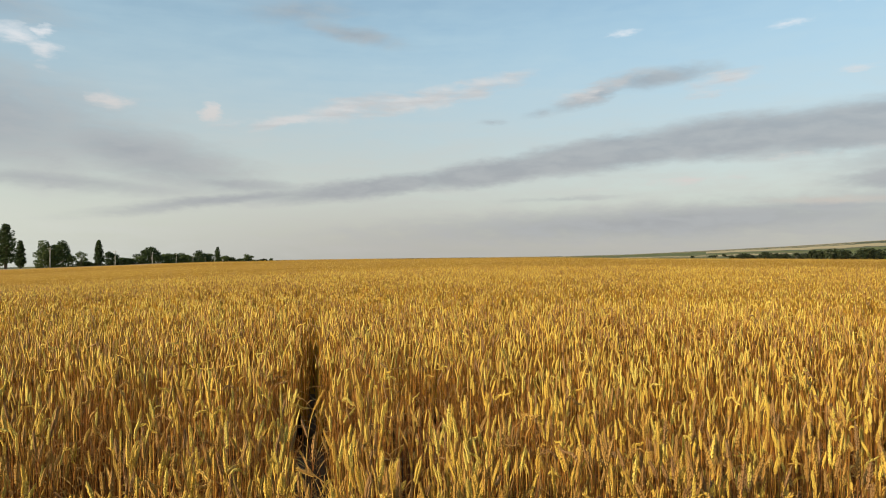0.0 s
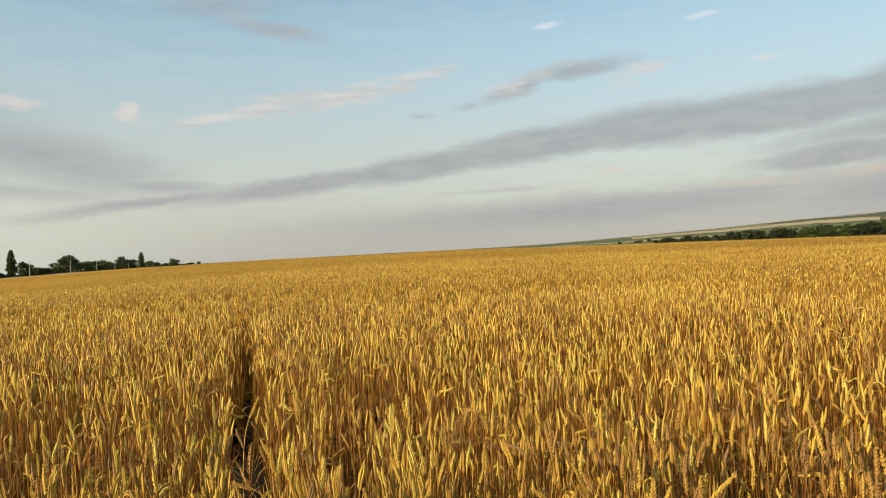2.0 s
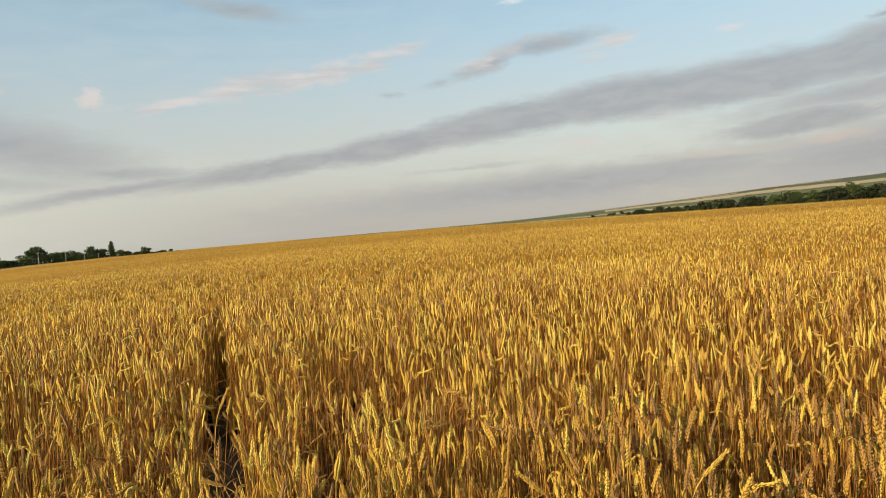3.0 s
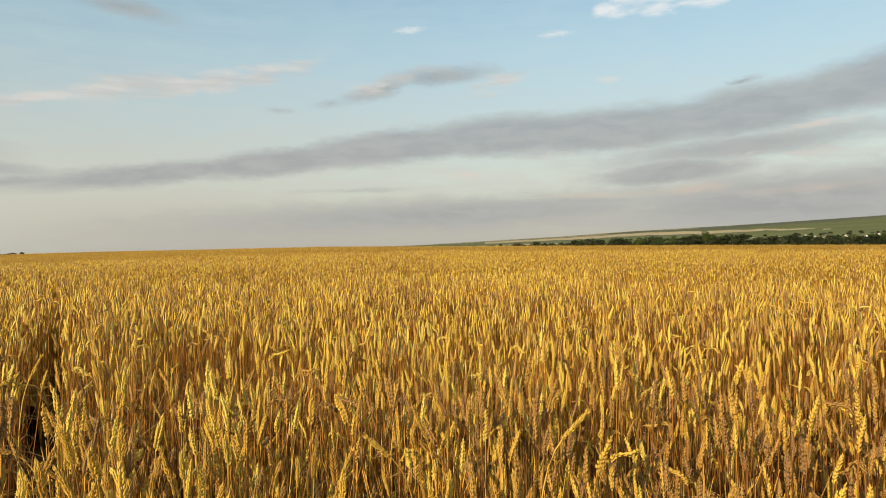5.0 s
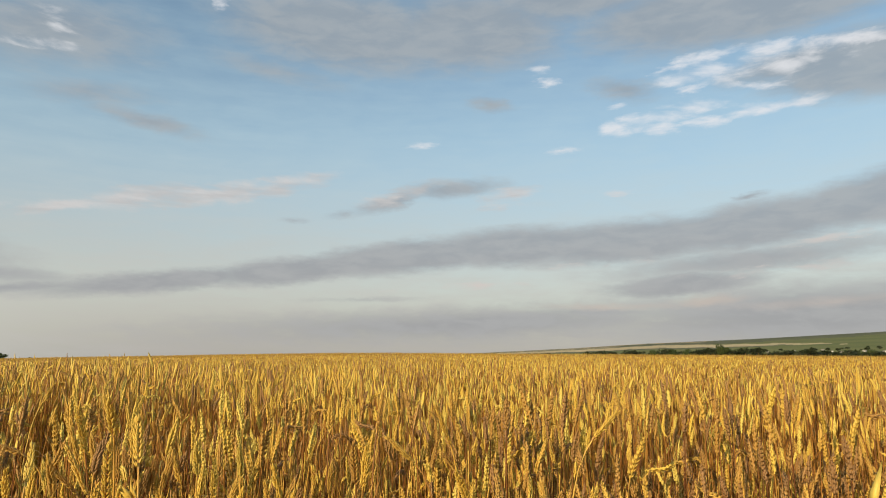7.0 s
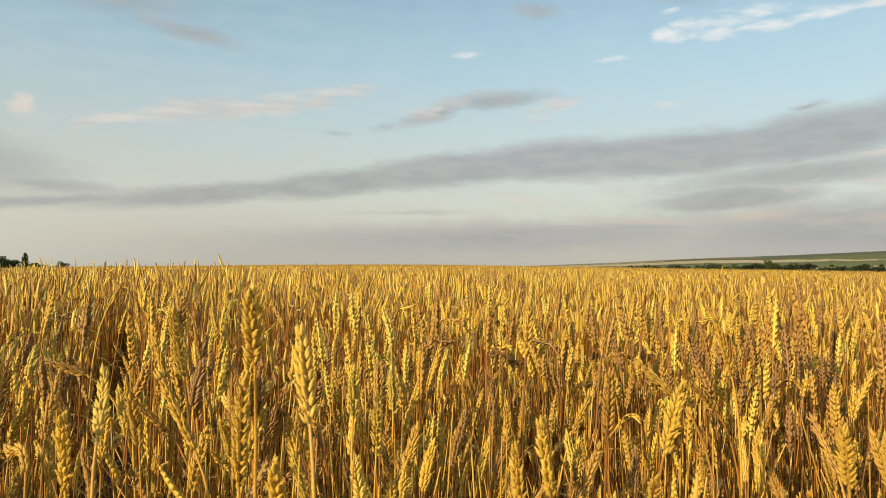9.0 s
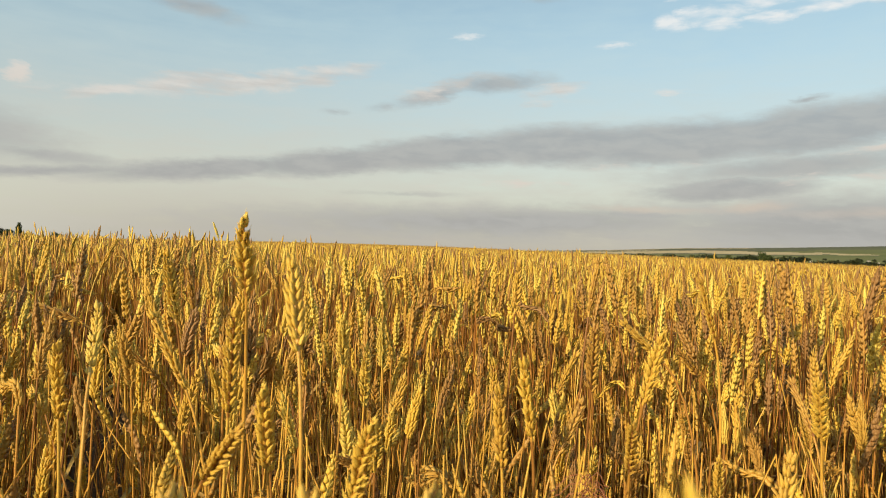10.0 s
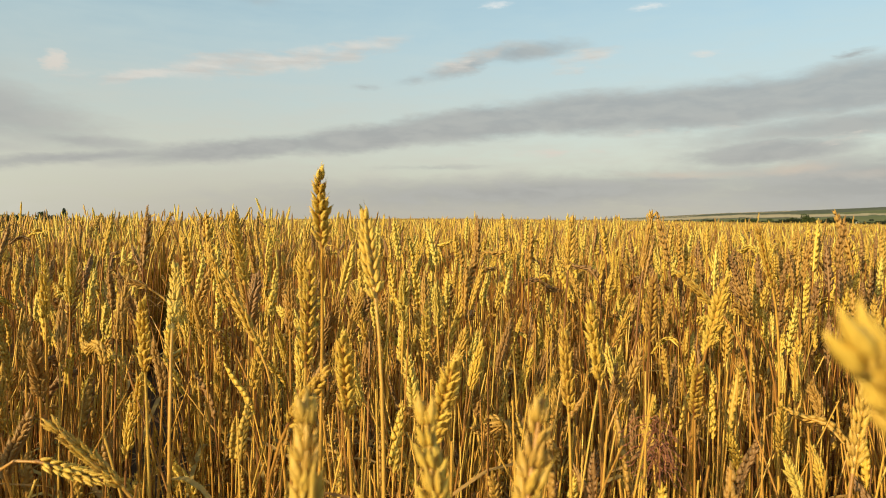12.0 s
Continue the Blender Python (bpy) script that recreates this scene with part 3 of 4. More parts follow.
def scatter(r0, r1, a0, a1, density, r):
    n = int(0.5 * radians(a1 - a0) * (r1 * r1 - r0 * r0) * density)
    rad = np.sqrt(r.uniform(r0 * r0, r1 * r1, n))
    a = np.radians(r.uniform(a0, a1, n))
    x, y = CENTRE[0] + rad * np.sin(a), CENTRE[1] + rad * np.cos(a)
    # plants stand in drilled rows, 12 cm apart
    u = across(x, y)
    snap = np.round(u / 0.12) * 0.12 + r.normal(0, 0.022, n)
    d = (snap - u) * np.clip(1 - rad / 30, 0, 1)
    x, y = x + d * ROW_U[0], y + d * ROW_U[1]
    ok = ~in_gap(x, y) | (r.uniform(0, 1, n) < 0.02)
    # the crop stands in clumps with thin places between
    clump = np.sin(x * 21 + 2.2 * np.sin(y * 9)) * np.sin(y * 17 + 1.8 * np.sin(x * 13 + 1)) + 0.5 * np.sin(x * 5.3 - y * 3.1) * np.sin(y * 4.7 + x * 2.9)
    ok &= r.uniform(0, 1, n) < np.where(rad < 12, 0.74 + 0.66 * clump, 1.0)
    return x[ok], y[ok], rad[ok]


def patchy(x, y, r, mean, sd):
    """Stem height under the ear, with patches a metre or two across."""
    p = 0.022 * np.sin(x * 1.7 + 0.6 * y) + 0.02 * np.sin(y * 1.3 - 0.8 * x + 2) + 0.015 * np.sin(3.1 * x + 2.3 * y)
    proud = np.where(r.uniform(0, 1, len(x)) < 0.03, r.uniform(0.03, 0.08, len(x)) * np.interp(np.hypot(x, y), [1.5, 4.0], [0.2, 1.0]), 0.0)
    u = across(x, y)
    v = y * ROW_U[0] - x * ROW_U[1]
    pocket = np.sin(u * 11.3 + 1.7 * np.sin(v * 1.9) + 0.8) + np.sin(u * 6.1 - v * 2.3 + 1.3 * np.sin(u * 3.7)) + 0.8 * np.sin(v * 4.9 + 2.0 * np.sin(u * 4.3 + 1))
    low = -0.16 * np.clip((-pocket - 0.55) / 1.2, 0, 1) * np.clip(1 - np.hypot(x, y) / 30, 0, 1)
    return mean + p + proud + low + np.clip(r.normal(-0.3 * sd, 1.5 * sd, len(x)), -3.5 * sd, 1.6 * sd)


def leans(n, r):
    lean = np.abs(r.normal(0.03, 0.05, n))
    nod = np.where(r.uniform(0, 1, n) < 0.13, r.uniform(0.6, 1.9, n), r.uniform(0, 0.22, n))
    return lean, nod


def stem_template(sides, rings, radius, slot=1):
    return tube([(0, 0, z) for z in np.linspace(0, 1.0, rings)], np.linspace(radius, radius * 0.72, rings), sides)


def template_mid(r, pairs=True):
    s = Shape()
    ear = ear_shape(r.uniform(0.068, 0.102), r, False, pairs=pairs)
    v, q, t, _, _ = ear.arrays()
    s.add(v + [0, 0, 1.0], q if len(q) else None, t, 0)
    v, q = stem_template(3, 3, 0.0019)
    s.add(v, q, slot=1)
    if r.uniform() < 0.55:
        v, q = leaf_strip(r.uniform(0.45, 0.7), 0.22, 0.009, r.uniform(0.8, 1.4), r.uniform(0, 6.28), r, 5)
        s.add(v, q, slot=2)
    return s


def template_low(r):
    s = Shape()
    L, n = r.uniform(0.07, 0.10), 6
    zs = np.linspace(0, L, n)
    wid = np.array([0.0022, 0.0060, 0.0044, 0.0060, 0.0044, 0.0008])
    v, q = tube([(0.0022 * (-1) ** i, 0, 1.0 + z) for i, z in enumerate(zs)], wid, 3)
    s.add(v, q, slot=0)
    v, q = stem_template(3, 2, 0.0021)
    s.add(v, q, slot=1)
    return s


def template_far(r):
    s = Shape()
    L = r.uniform(0.08, 0.11)
    v = np.array([[0, 0, 1.0], [0.0068, 0, 1 + L * 0.45], [-0.0034, 0.0060, 1 + L * 0.5], [-0.0034, -0.0060, 1 + L * 0.4], [0.001, 0, 1 + L]])
    t = np.array([[0, 2, 1], [0, 3, 2], [0, 1, 3], [4, 1, 2], [4, 2, 3], [4, 3, 1]])
    s.add(v, tris=t, slot=0)
    s.add(np.array([[0.004, 0.0, 0.45], [-0.002, 0.003, 0.45], [0, 0, 1.0]]), tris=[[0, 1, 2]], slot=1)
    s.add(np.array([[0.0, 0.004, 0.45], [-0.003, -0.002, 0.45], [0, 0, 1.0]]), tris=[[0, 1, 2]], slot=1)
    return s


def template_speck(r):
    s = Shape()
    v = np.array([[0.011, 0, 0.80], [-0.006, 0.010, 0.80], [-0.006, -0.010, 0.80], [0, 0, 1.09]])
    s.add(v, tris=[[0, 1, 3], [1, 2, 3], [2, 0, 3]], slot=0)
    return s


NEAR = 1.16       # plants nearer than this stand singly
VIEW = (-62, 74)
VIEW_FAR = (-48, 62)

mids = [template_mid(rng) for _ in range(14)]
singles = [template_mid(rng, False) for _ in range(12)]
WHEAT_LABEL = "ripe golden wheat with plump ears, thick stand"
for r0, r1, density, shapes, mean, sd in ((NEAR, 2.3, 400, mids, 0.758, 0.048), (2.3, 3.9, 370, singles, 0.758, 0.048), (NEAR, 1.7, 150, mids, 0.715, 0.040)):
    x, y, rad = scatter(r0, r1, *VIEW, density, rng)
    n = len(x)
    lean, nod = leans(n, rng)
    # near ears to the right take duller tones, standing in for shade there
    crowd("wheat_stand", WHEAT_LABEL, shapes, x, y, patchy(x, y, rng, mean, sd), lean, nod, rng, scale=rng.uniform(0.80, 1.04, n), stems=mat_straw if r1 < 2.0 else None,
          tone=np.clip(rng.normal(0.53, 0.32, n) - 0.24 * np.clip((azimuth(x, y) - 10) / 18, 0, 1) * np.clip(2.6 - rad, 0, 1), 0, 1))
lows = [template_low(rng) for _ in range(10)]
x, y, rad = scatter(3.9, 8.0, *VIEW, 320, rng)
n = len(x)
lean, nod = leans(n, rng)
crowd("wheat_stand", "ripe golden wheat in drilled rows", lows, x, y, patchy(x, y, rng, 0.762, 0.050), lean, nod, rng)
fars = [template_far(rng) for _ in range(8)]
x, y, rad = scatter(8.0, 26, *VIEW_FAR, 165, rng)
n = len(x)
lean, nod = leans(n, rng)
crowd("wheat_stand", "ripe golden wheat seen from above the ears", fars, x, y, patchy(x, y, rng, 0.755, 0.036), lean, nod * 0.6, rng, scale=1.0)
specks = [template_speck(rng) for _ in range(6)]
x, y, rad = scatter(26, 75, *VIEW_FAR, 30, rng)
n = len(x)
lean, nod = leans(n, rng)
crowd("wheat_field_far", "distant ripe wheat, an even golden field", specks, x, y, np.interp(rad, [26, 75], [0.73, 0.79]) + rng.normal(0, 0.03, n), lean, nod * 0, rng, tone=np.clip(rng.normal(0.46, 0.12, n), 0, 1), scale=1.5)
x, y, rad = scatter(75, 235, *VIEW_FAR, 1.6, rng)
ok = rad < crest_of(azimuth(x, y)) * 1.02
x, y = x[ok], y[ok]
n = len(x)
lean, nod = leans(n, rng)
crowd("wheat_field_far", "distant ripe wheat up to the crest of the field", specks, x, y, 0.81 + rng.normal(0, 0.03, n), lean, nod * 0, rng, tone=np.clip(rng.normal(0.46, 0.12, n), 0, 1), scale=2.2)


# bare straws and dry blades that fill the stand below the ears
def template_straw(r):
    s = Shape()
    v, q = tube([(0, 0, z) for z in np.linspace(0, 1.0, 4)], [0.0021, 0.0019, 0.0017, 0.0011], 4)
    s.add(v, q, slot=1)
    if r.uniform() < 0.5:
        v, q = leaf_strip(r.uniform(0.4, 0.85), r.uniform(0.14, 0.26), r.uniform(0.006, 0.011), r.uniform(0.7, 1.5), r.uniform(0, 6.28), r, 5)
        v[:, 2] = np.clip(v[:, 2], 0.02, 0.999)
        s.add(v, q, slot=2)
    return s


def template_thin(r):
    s = Shape()
    a = r.normal(0, 0.012, 2)
    v, q = tube([(a[0] * f, a[1] * f, z) for f, z in ((0, 0), (1, 0.5), (0.4, 1.0))], [0.0017, 0.0015, 0.0010], 3)
    s.add(v, q, slot=1)
    return s


x, y, rad = scatter(0.66, 2.4, *VIEW, 520, rng)
n = len(x)
lean, nod = leans(n, rng)
crowd("short_tillers", "short late wheat shoots with small ears among the stems", singles, x, y, rng.uniform(0.40, 0.68, n), lean * 1.6, nod * 1.5, rng, scale=0.86, tone=np.clip(rng.normal(0.42, 0.25, n), 0, 1), stems=mat_straw)
straws = [template_straw(rng) for _ in range(10)]
x, y, rad = scatter(0.62, 1.5, *VIEW, 900, rng)
n = len(x)
crowd("straw_undergrowth", "thin dry golden straws crowded among the wheat", [template_thin(rng) for _ in range(8)], x, y, rng.uniform(0.50, 0.78, n), np.abs(rng.normal(0.06, 0.10, n)), np.zeros(n), rng, stems=mat_straw)
x, y, rad = scatter(0.60, 1.6, *VIEW, 1000, rng)
n = len(x)
crowd("straw_undergrowth", "dry golden straws and blades among the wheat", straws, x, y, rng.uniform(0.36, 0.74, n), np.abs(rng.normal(0.08, 0.17, n)), np.zeros(n), rng, tone=np.clip(rng.normal(0.62, 0.22, n), 0, 1), stems=mat_straw)
x, y, rad = scatter(3.4, 8.0, *VIEW, 120, rng)
n = len(x)
crowd("straw_undergrowth", "dry golden straws and blades among the wheat", [template_far(rng)], x, y, rng.uniform(0.55, 0.74, n), np.abs(rng.normal(0.03, 0.05, n)), np.zeros(n), rng)
# farther straws repeat the near ones in darker tones, for shade low down
x, y, rad = scatter(1.6, 4.4, *VIEW, 400, rng)
n = len(x)
crowd("straw_undergrowth", "dry straws and blades deep in the wheat, darkened for the shade there", straws, x, y, rng.uniform(0.42, 0.68, n), np.abs(rng.normal(0.05, 0.10, n)), np.zeros(n), rng, tone=np.clip(rng.normal(0.36, 0.2, n), 0, 1))
# the same field goes on beside and behind the camera
x, y, rad = scatter(0.75, 8.0, -180, -62, 130, rng)
n = len(x)
lean, nod = leans(n, rng)
crowd("wheat_stand", "ripe golden wheat beside the path", fars, x, y, patchy(x, y, rng, 0.748, 0.036), lean, nod, rng)
x, y, rad = scatter(8.0, 45, 62, 312, 6, rng)
n = len(x)
lean, nod = leans(n, rng)
crowd("wheat_field_far", "ripe wheat behind the path, an even golden field", specks, x, y, patchy(x, y, rng, 0.78, 0.03), lean, nod * 0, rng, scale=2.0)
x, y, rad = scatter(0.75, 8.0, 74, 180, 90, rng)
n = len(x)
lean, nod = leans(n, rng)
crowd("wheat_stand", "ripe golden wheat beside the path", fars, x, y, patchy(x, y, rng, 0.748, 0.036), lean, nod, rng)

# thicket of leaning stems and leaves just under the ears, farther out
ca = np.radians(np.concatenate([np.linspace(-180, -65, 70), np.linspace(-64, 76, 420), np.linspace(77, 180, 62)]))
cr = np.geomspace(4.5, 345, 190)
A, Rr = np.meshgrid(ca, cr)
A = A + rng.normal(0, 0.001, A.shape)
cx, cy = Rr * np.sin(A), Rr * np.cos(A)
cz = land(cx, cy) + np.interp(Rr, [4.5, 10.5, 18, 34, 75], [0.28, 0.60, 0.68, 0.80, 0.88]) + rng.normal(0, 0.045, A.shape) * np.interp(Rr, [20, 40, 80], [1, 0.4, 0.2])
cz = cz - 0.4 * ((np.abs(across(cx, cy) - 0.005) < 0.06) & (Rr < 7.5))
cut = crest_of(np.degrees(A)) * 1.05
cz = cz - np.clip((Rr - cut) * 0.4, 0, 3)
canopy = new("wheat_thicket", mesh_from("wheat_thicket", np.stack([cx, cy, cz], -1).reshape(-1, 3), [grid_faces(len(cr), len(ca))[:, ::-1]], [mat_canopy]))
tagged(canopy, "dense golden brown straw beneath the wheat ears", "wheat", kind="stuff")

# ---------------------------------------------------------------- trees, poles and houses along the horizon
def part(name, mesh, parent, label=""):
    ob = new(name, mesh)
    ob.parent = parent
    if label:
        ob["label"] = label
    return ob


def thing(name, m, label, category, group="", kind=""):
    ob = new(name)
    ob.empty_display_size = 0.05
    ob.matrix_world = m
    return tagged(ob, label, category, group, kind)


def crown_mesh(r, blobs, leaves, size):
    """Leaf clumps, small bent triangles and quads, spread through uneven lobes and thinner outside."""
    pts = []
    weights = np.array([b[3] * b[4] * b[5] for b in blobs]) ** 0.75
    counts = np.maximum(20, (weights / weights.sum() * leaves)).astype(int)
    for (bx, by, bz, rx, ry, rz), c in zip(blobs, counts):
        d = r.normal(0, 1, (c, 3))
        d /= np.linalg.norm(d, axis=1)[:, None]
        rad = r.uniform(0.25, 1.0, c) ** 0.45 * r.uniform(0.9, 1.12, c)
        pts.append(np.array([bx, by, bz]) + d * rad[:, None] * np.array([rx, ry, rz]))
    p = np.concatenate(pts)
    n = len(p)
    u = r.normal(0, 1, (n, 3)); u /= np.linalg.norm(u, axis=1)[:, None]
    v = np.cross(u, r.normal(0, 1, (n, 3))); v /= np.linalg.norm(v, axis=1)[:, None]
    s = size * r.uniform(0.6, 1.3, n)[:, None]
    quad = np.stack([p - u * s, p - v * s * 0.6 + u * s * 0.1, p + u * s, p + v * s * 0.6], 1).reshape(-1, 3)
    return quad, np.arange(n * 4).reshape(-1, 4)


def tree_master(name, r, height, width, form, leaf_mat, label, far=False):
    """A tree: tapered trunk with limbs, and a crown of leaf clumps."""
    root = thing(name, Matrix.Identity(4), label, "tree", "trees along the field")
    s = Shape()
    bare = {"poplar": 0.10, "round": 0.05, "bush": 0.02, "sparse": 0.15, "conifer": 0.05}[form]
    top = height * (0.93 if form in ("poplar", "conifer") else 0.7)
    path = [(r.normal(0, 0.012) * height * f, r.normal(0, 0.012) * height * f, top * f) for f in np.linspace(0, 1, 7)]
    girth = height * (0.022 if form != "bush" else 0.012)
    v, q = tube(path, np.linspace(girth, girth * 0.2, 7), 7)
    s.add(v, q)
    blobs = []
    limbs = {"poplar": 16, "round": 13, "bush": 9, "sparse": 9, "conifer": 16}[form]
    for i in range(limbs):
        f = r.uniform(bare + 0.12, 0.98) if form != "poplar" else bare + 0.06 + 0.9 * (i + 0.5) / limbs
        a = i * 2.4 + r.uniform(-0.5, 0.5)
        if form == "poplar":
            girdle = math.sin(math.pi * min(0.95, f * 0.72 + 0.20))
            reach = width * 0.5 * girdle * r.uniform(0.15, 0.42)
            rise, br, bz = height * 0.05, width * (0.10 + 0.17 * girdle) * r.uniform(0.9, 1.15), height * 0.085
        elif form == "conifer":
            reach, rise = width * 0.5 * (1.05 - f) * r.uniform(0.8, 1.2), height * 0.05
            br, bz = width * 0.21, height * 0.10
        else:
            reach = width * 0.5 * r.uniform(0.45, 0.95) * math.sin(math.pi * min(0.93, f * 0.72 + 0.22))
            rise, br, bz = height * r.uniform(0.02, 0.14), width * r.uniform(0.15, 0.25), height * r.uniform(0.09, 0.16)
        z0 = height * f * 0.86
        tip = np.array([math.cos(a) * reach, math.sin(a) * reach, min(z0 + rise, height - bz)])
        start = np.array([0, 0, min(z0 * 0.8, top)])
        v, q = tube([start, (start + tip) / 2 + [0, 0, 0.02 * height], tip], [girth * 0.45, girth * 0.3, girth * 0.1], 5)
        s.add(v, q)
        blobs.append((*tip, br, br, bz))
    if form in ("round", "conifer"):            # skirts of foliage that reach the ground
        for i in range(8):
            a = i * 0.8 + r.uniform(-0.2, 0.2)
            out = width * r.uniform(0.16, 0.36)
            blobs.append((math.cos(a) * out, math.sin(a) * out, height * r.uniform(0.10, 0.30), width * 0.15, width * 0.15, height * 0.11))
    if form == "poplar" and width > 5:           # a few limbs stand out at one side
        for f, out in ((0.30, 0.42), (0.42, 0.52), (0.52, 0.36)):
            blobs.append((width * out, 0.0, height * f, width * 0.16, width * 0.16, height * 0.05))
    if form == "poplar":
        blobs.append((0, 0, height * 0.93, width * 0.13, width * 0.13, height * 0.07))
    elif form in ("round", "bush"):
        blobs.append((0, 0, height * 0.62, width * 0.32, width * 0.32, height * 0.26))
    part("trunk", shape_mesh("trunk", s, [mat_bark]), root, "dark brown trunk with limbs")
    count = {"poplar": 3600, "round": 4200, "bush": 1500, "sparse": 700, "conifer": 2600}[form]
    if far:
        count //= 7
    v, q = crown_mesh(r, blobs, count, (1.9 if far else 1.0) * {"poplar": 0.28, "round": 0.36, "bush": 0.32, "sparse": 0.26, "conifer": 0.36}[form])
    part("crown", mesh_from("crown", v, [q], [leaf_mat]), root, "dense green leaves" if form != "sparse" else "thin open foliage")
    return root


tr = np.random.default_rng(21)
MASTERS = {
    "poplar": [tree_master("poplar_tree", tr, 16, 5.6, "poplar", mat_leaves, "tall narrow dark green poplar beside the field road"),
               tree_master("poplar_tree", tr, 15, 4.2, "poplar", mat_leaves, "slim dark green poplar beside the field road")],
    "round": [tree_master("broadleaf_tree", tr, 12, 9.5, "round", mat_leaves_light, "broad rounded green tree at the field's edge"),
              tree_master("broadleaf_tree", tr, 12, 11.0, "round", mat_leaves, "wide dark green tree at the field's edge"),
              tree_master("broadleaf_tree", tr, 11, 8.0, "round", mat_leaves, "rounded dark green tree in the hedge line")],
    "bush": [tree_master("bush", tr, 5, 6.0, "bush", mat_leaves, "low dark green bush in the hedge line"),
             tree_master("bush", tr, 5, 8.5, "bush", mat_leaves_light, "spreading green bush in the hedge line")],
    "sparse": [tree_master("sapling", tr, 7, 6.0, "sparse", mat_leaves_light, "thin young tree with open foliage")],
    "conifer": [tree_master("spruce_tree", tr, 10, 8.0, "conifer", mat_leaves, "bushy dark conifer at the field's edge")],
}
MASTERS["far_round"] = [tree_master("broadleaf_tree", tr, 12, 9.5, "round", mat_leaves_far, "distant dark green tree in the valley", True),
                        tree_master("broadleaf_tree", tr, 12, 11.0, "round", mat_leaves_far, "distant spreading green tree in the valley", True)]
MASTERS["far_bush"] = [tree_master("bush", tr, 5, 6.0, "bush", mat_leaves_far, "distant dark hedge bush", True),
                       tree_master("bush", tr, 5, 8.5, "bush", mat_leaves_far, "distant green hedge bush", True)]
SIZES = {k: [(16, 5.6), (15, 4.2)] if k == "poplar" else [(12, 9.5), (12, 11.0), (11, 8.0)] if k == "round" else [(5, 6.0), (5, 8.5)] if k == "bush" else [(7, 6.0)] if k == "sparse" else [(12, 9.5), (12, 11.0)] if k == "far_round" else [(5, 6.0), (5, 8.5)] if k == "far_bush" else [(10, 8.0)]
         for k in MASTERS}
used = set()


def stand_tree(form, which, x, y, height, width, turn):
    """Sets a tree of that height and width on the ground."""
    src = MASTERS[form][which]
    h0, w0 = SIZES[form][which]
    z = float(land(x, y)) - 0.15
    m = Matrix.Translation((x, y, z)) @ Matrix.Rotation(turn, 4, "Z") @ Matrix.Diagonal((width / w0, width / w0, height / h0, 1))
    if (form, which) not in used:
        used.add((form, which))
        src.matrix_world = m
        return src
    return copy_thing_scaled(src, m)


def copy_thing_scaled(src, m):
    s = src.scale.copy()
    src.scale = (1, 1, 1)
    made = copy_thing(src, m)
    src.scale = s
    return made


def tree_line(az):
    """Where the road's row of trees lies at that azimuth."""
    T = math.tan(radians(az))
    u = (-159 - 256 * T) / (97 * T + 22)
    if u < -1.5 or u > 11:
        u = 11
    return (256 + 97 * u) * T, 256 + 97 * u


# azimuth, form, variant, height in metres at a distance of 100, width likewise
ROAD_TREES = [
    (-37.9, "conifer", 0, 4.4, 5.0), (-40.5, "round", 1, 4.0, 4.5), (-35.9, "round", 0, 3.6, 2.9), (-34.4, "bush", 1, 1.7, 2.0), (-33.3, "bush", 0, 1.3, 1.4),
    (-31.9, "poplar", 0, 5.4, 2.6), (-31.0, "poplar", 1, 3.5, 1.3), (-29.4, "round", 0, 3.5, 2.4), (-28.4, "round", 1, 3.4, 2.4), (-27.2, "sparse", 0, 2.1, 1.7),
    (-27.0, "bush", 0, 1.0, 2.0), (-26.1, "poplar", 1, 3.3, 1.3), (-25.3, "round", 2, 1.9, 1.5), (-24.4, "bush", 0, 1.15, 2.2), (-23.5, "bush", 1, 1.2, 2.2),
]
ROAD_TREES_FAR = [
    (-22.7, "round", 1, 2.25, 2.9), (-21.8, "bush", 1, 1.4, 1.9), (-21.2, "round", 2, 1.45, 1.6), (-20.5, "round", 0, 1.6, 1.5), (-19.9, "bush", 0, 1.2, 1.9),
    (-19.3, "round", 1, 1.95, 1.9), (-18.8, "round", 2, 1.6, 1.4), (-18.1, "poplar", 0, 2.4, 1.0), (-17.7, "bush", 1, 1.3, 1.6), (-17.1, "round", 2, 1.1, 1.5),
    (-16.4, "bush", 0, 0.9, 1.3), (-15.8, "round", 0, 1.4, 1.3), (-15.1, "bush", 0, 0.6, 1.1), (-14.5, "round", 2, 0.7, 0.7), (-14.0, "round", 2, 0.75, 0.6),
    (-13.6, "bush", 0, 0.45, 0.8), (-12.9, "bush", 0, 0.25, 0.4),
]
for a, form, which, h, wd in ROAD_TREES + ROAD_TREES_FAR:
    x, y = tree_line(a - 0.7 * min(1.0, max(0.15, (-a - 16) / 12)))
    d = math.hypot(x, y) / 100
    stand_tree(form, which, x, y, h * d * 1.12, wd * d * 1.32, tr.uniform(0, 6.28))
for i in range(40):                       # undergrowth that closes the row
    a = tr.uniform(-27.2, -14.0)
    x, y = tree_line(a)
    d = math.hypot(x, y) / 100
    stand_tree("far_bush", int(tr.integers(0, 2)), x - tr.uniform(0, 8), y + tr.uniform(-5, 5), d * tr.uniform(0.5, 0.95), d * tr.uniform(1.0, 1.9), tr.uniform(0, 6.28))

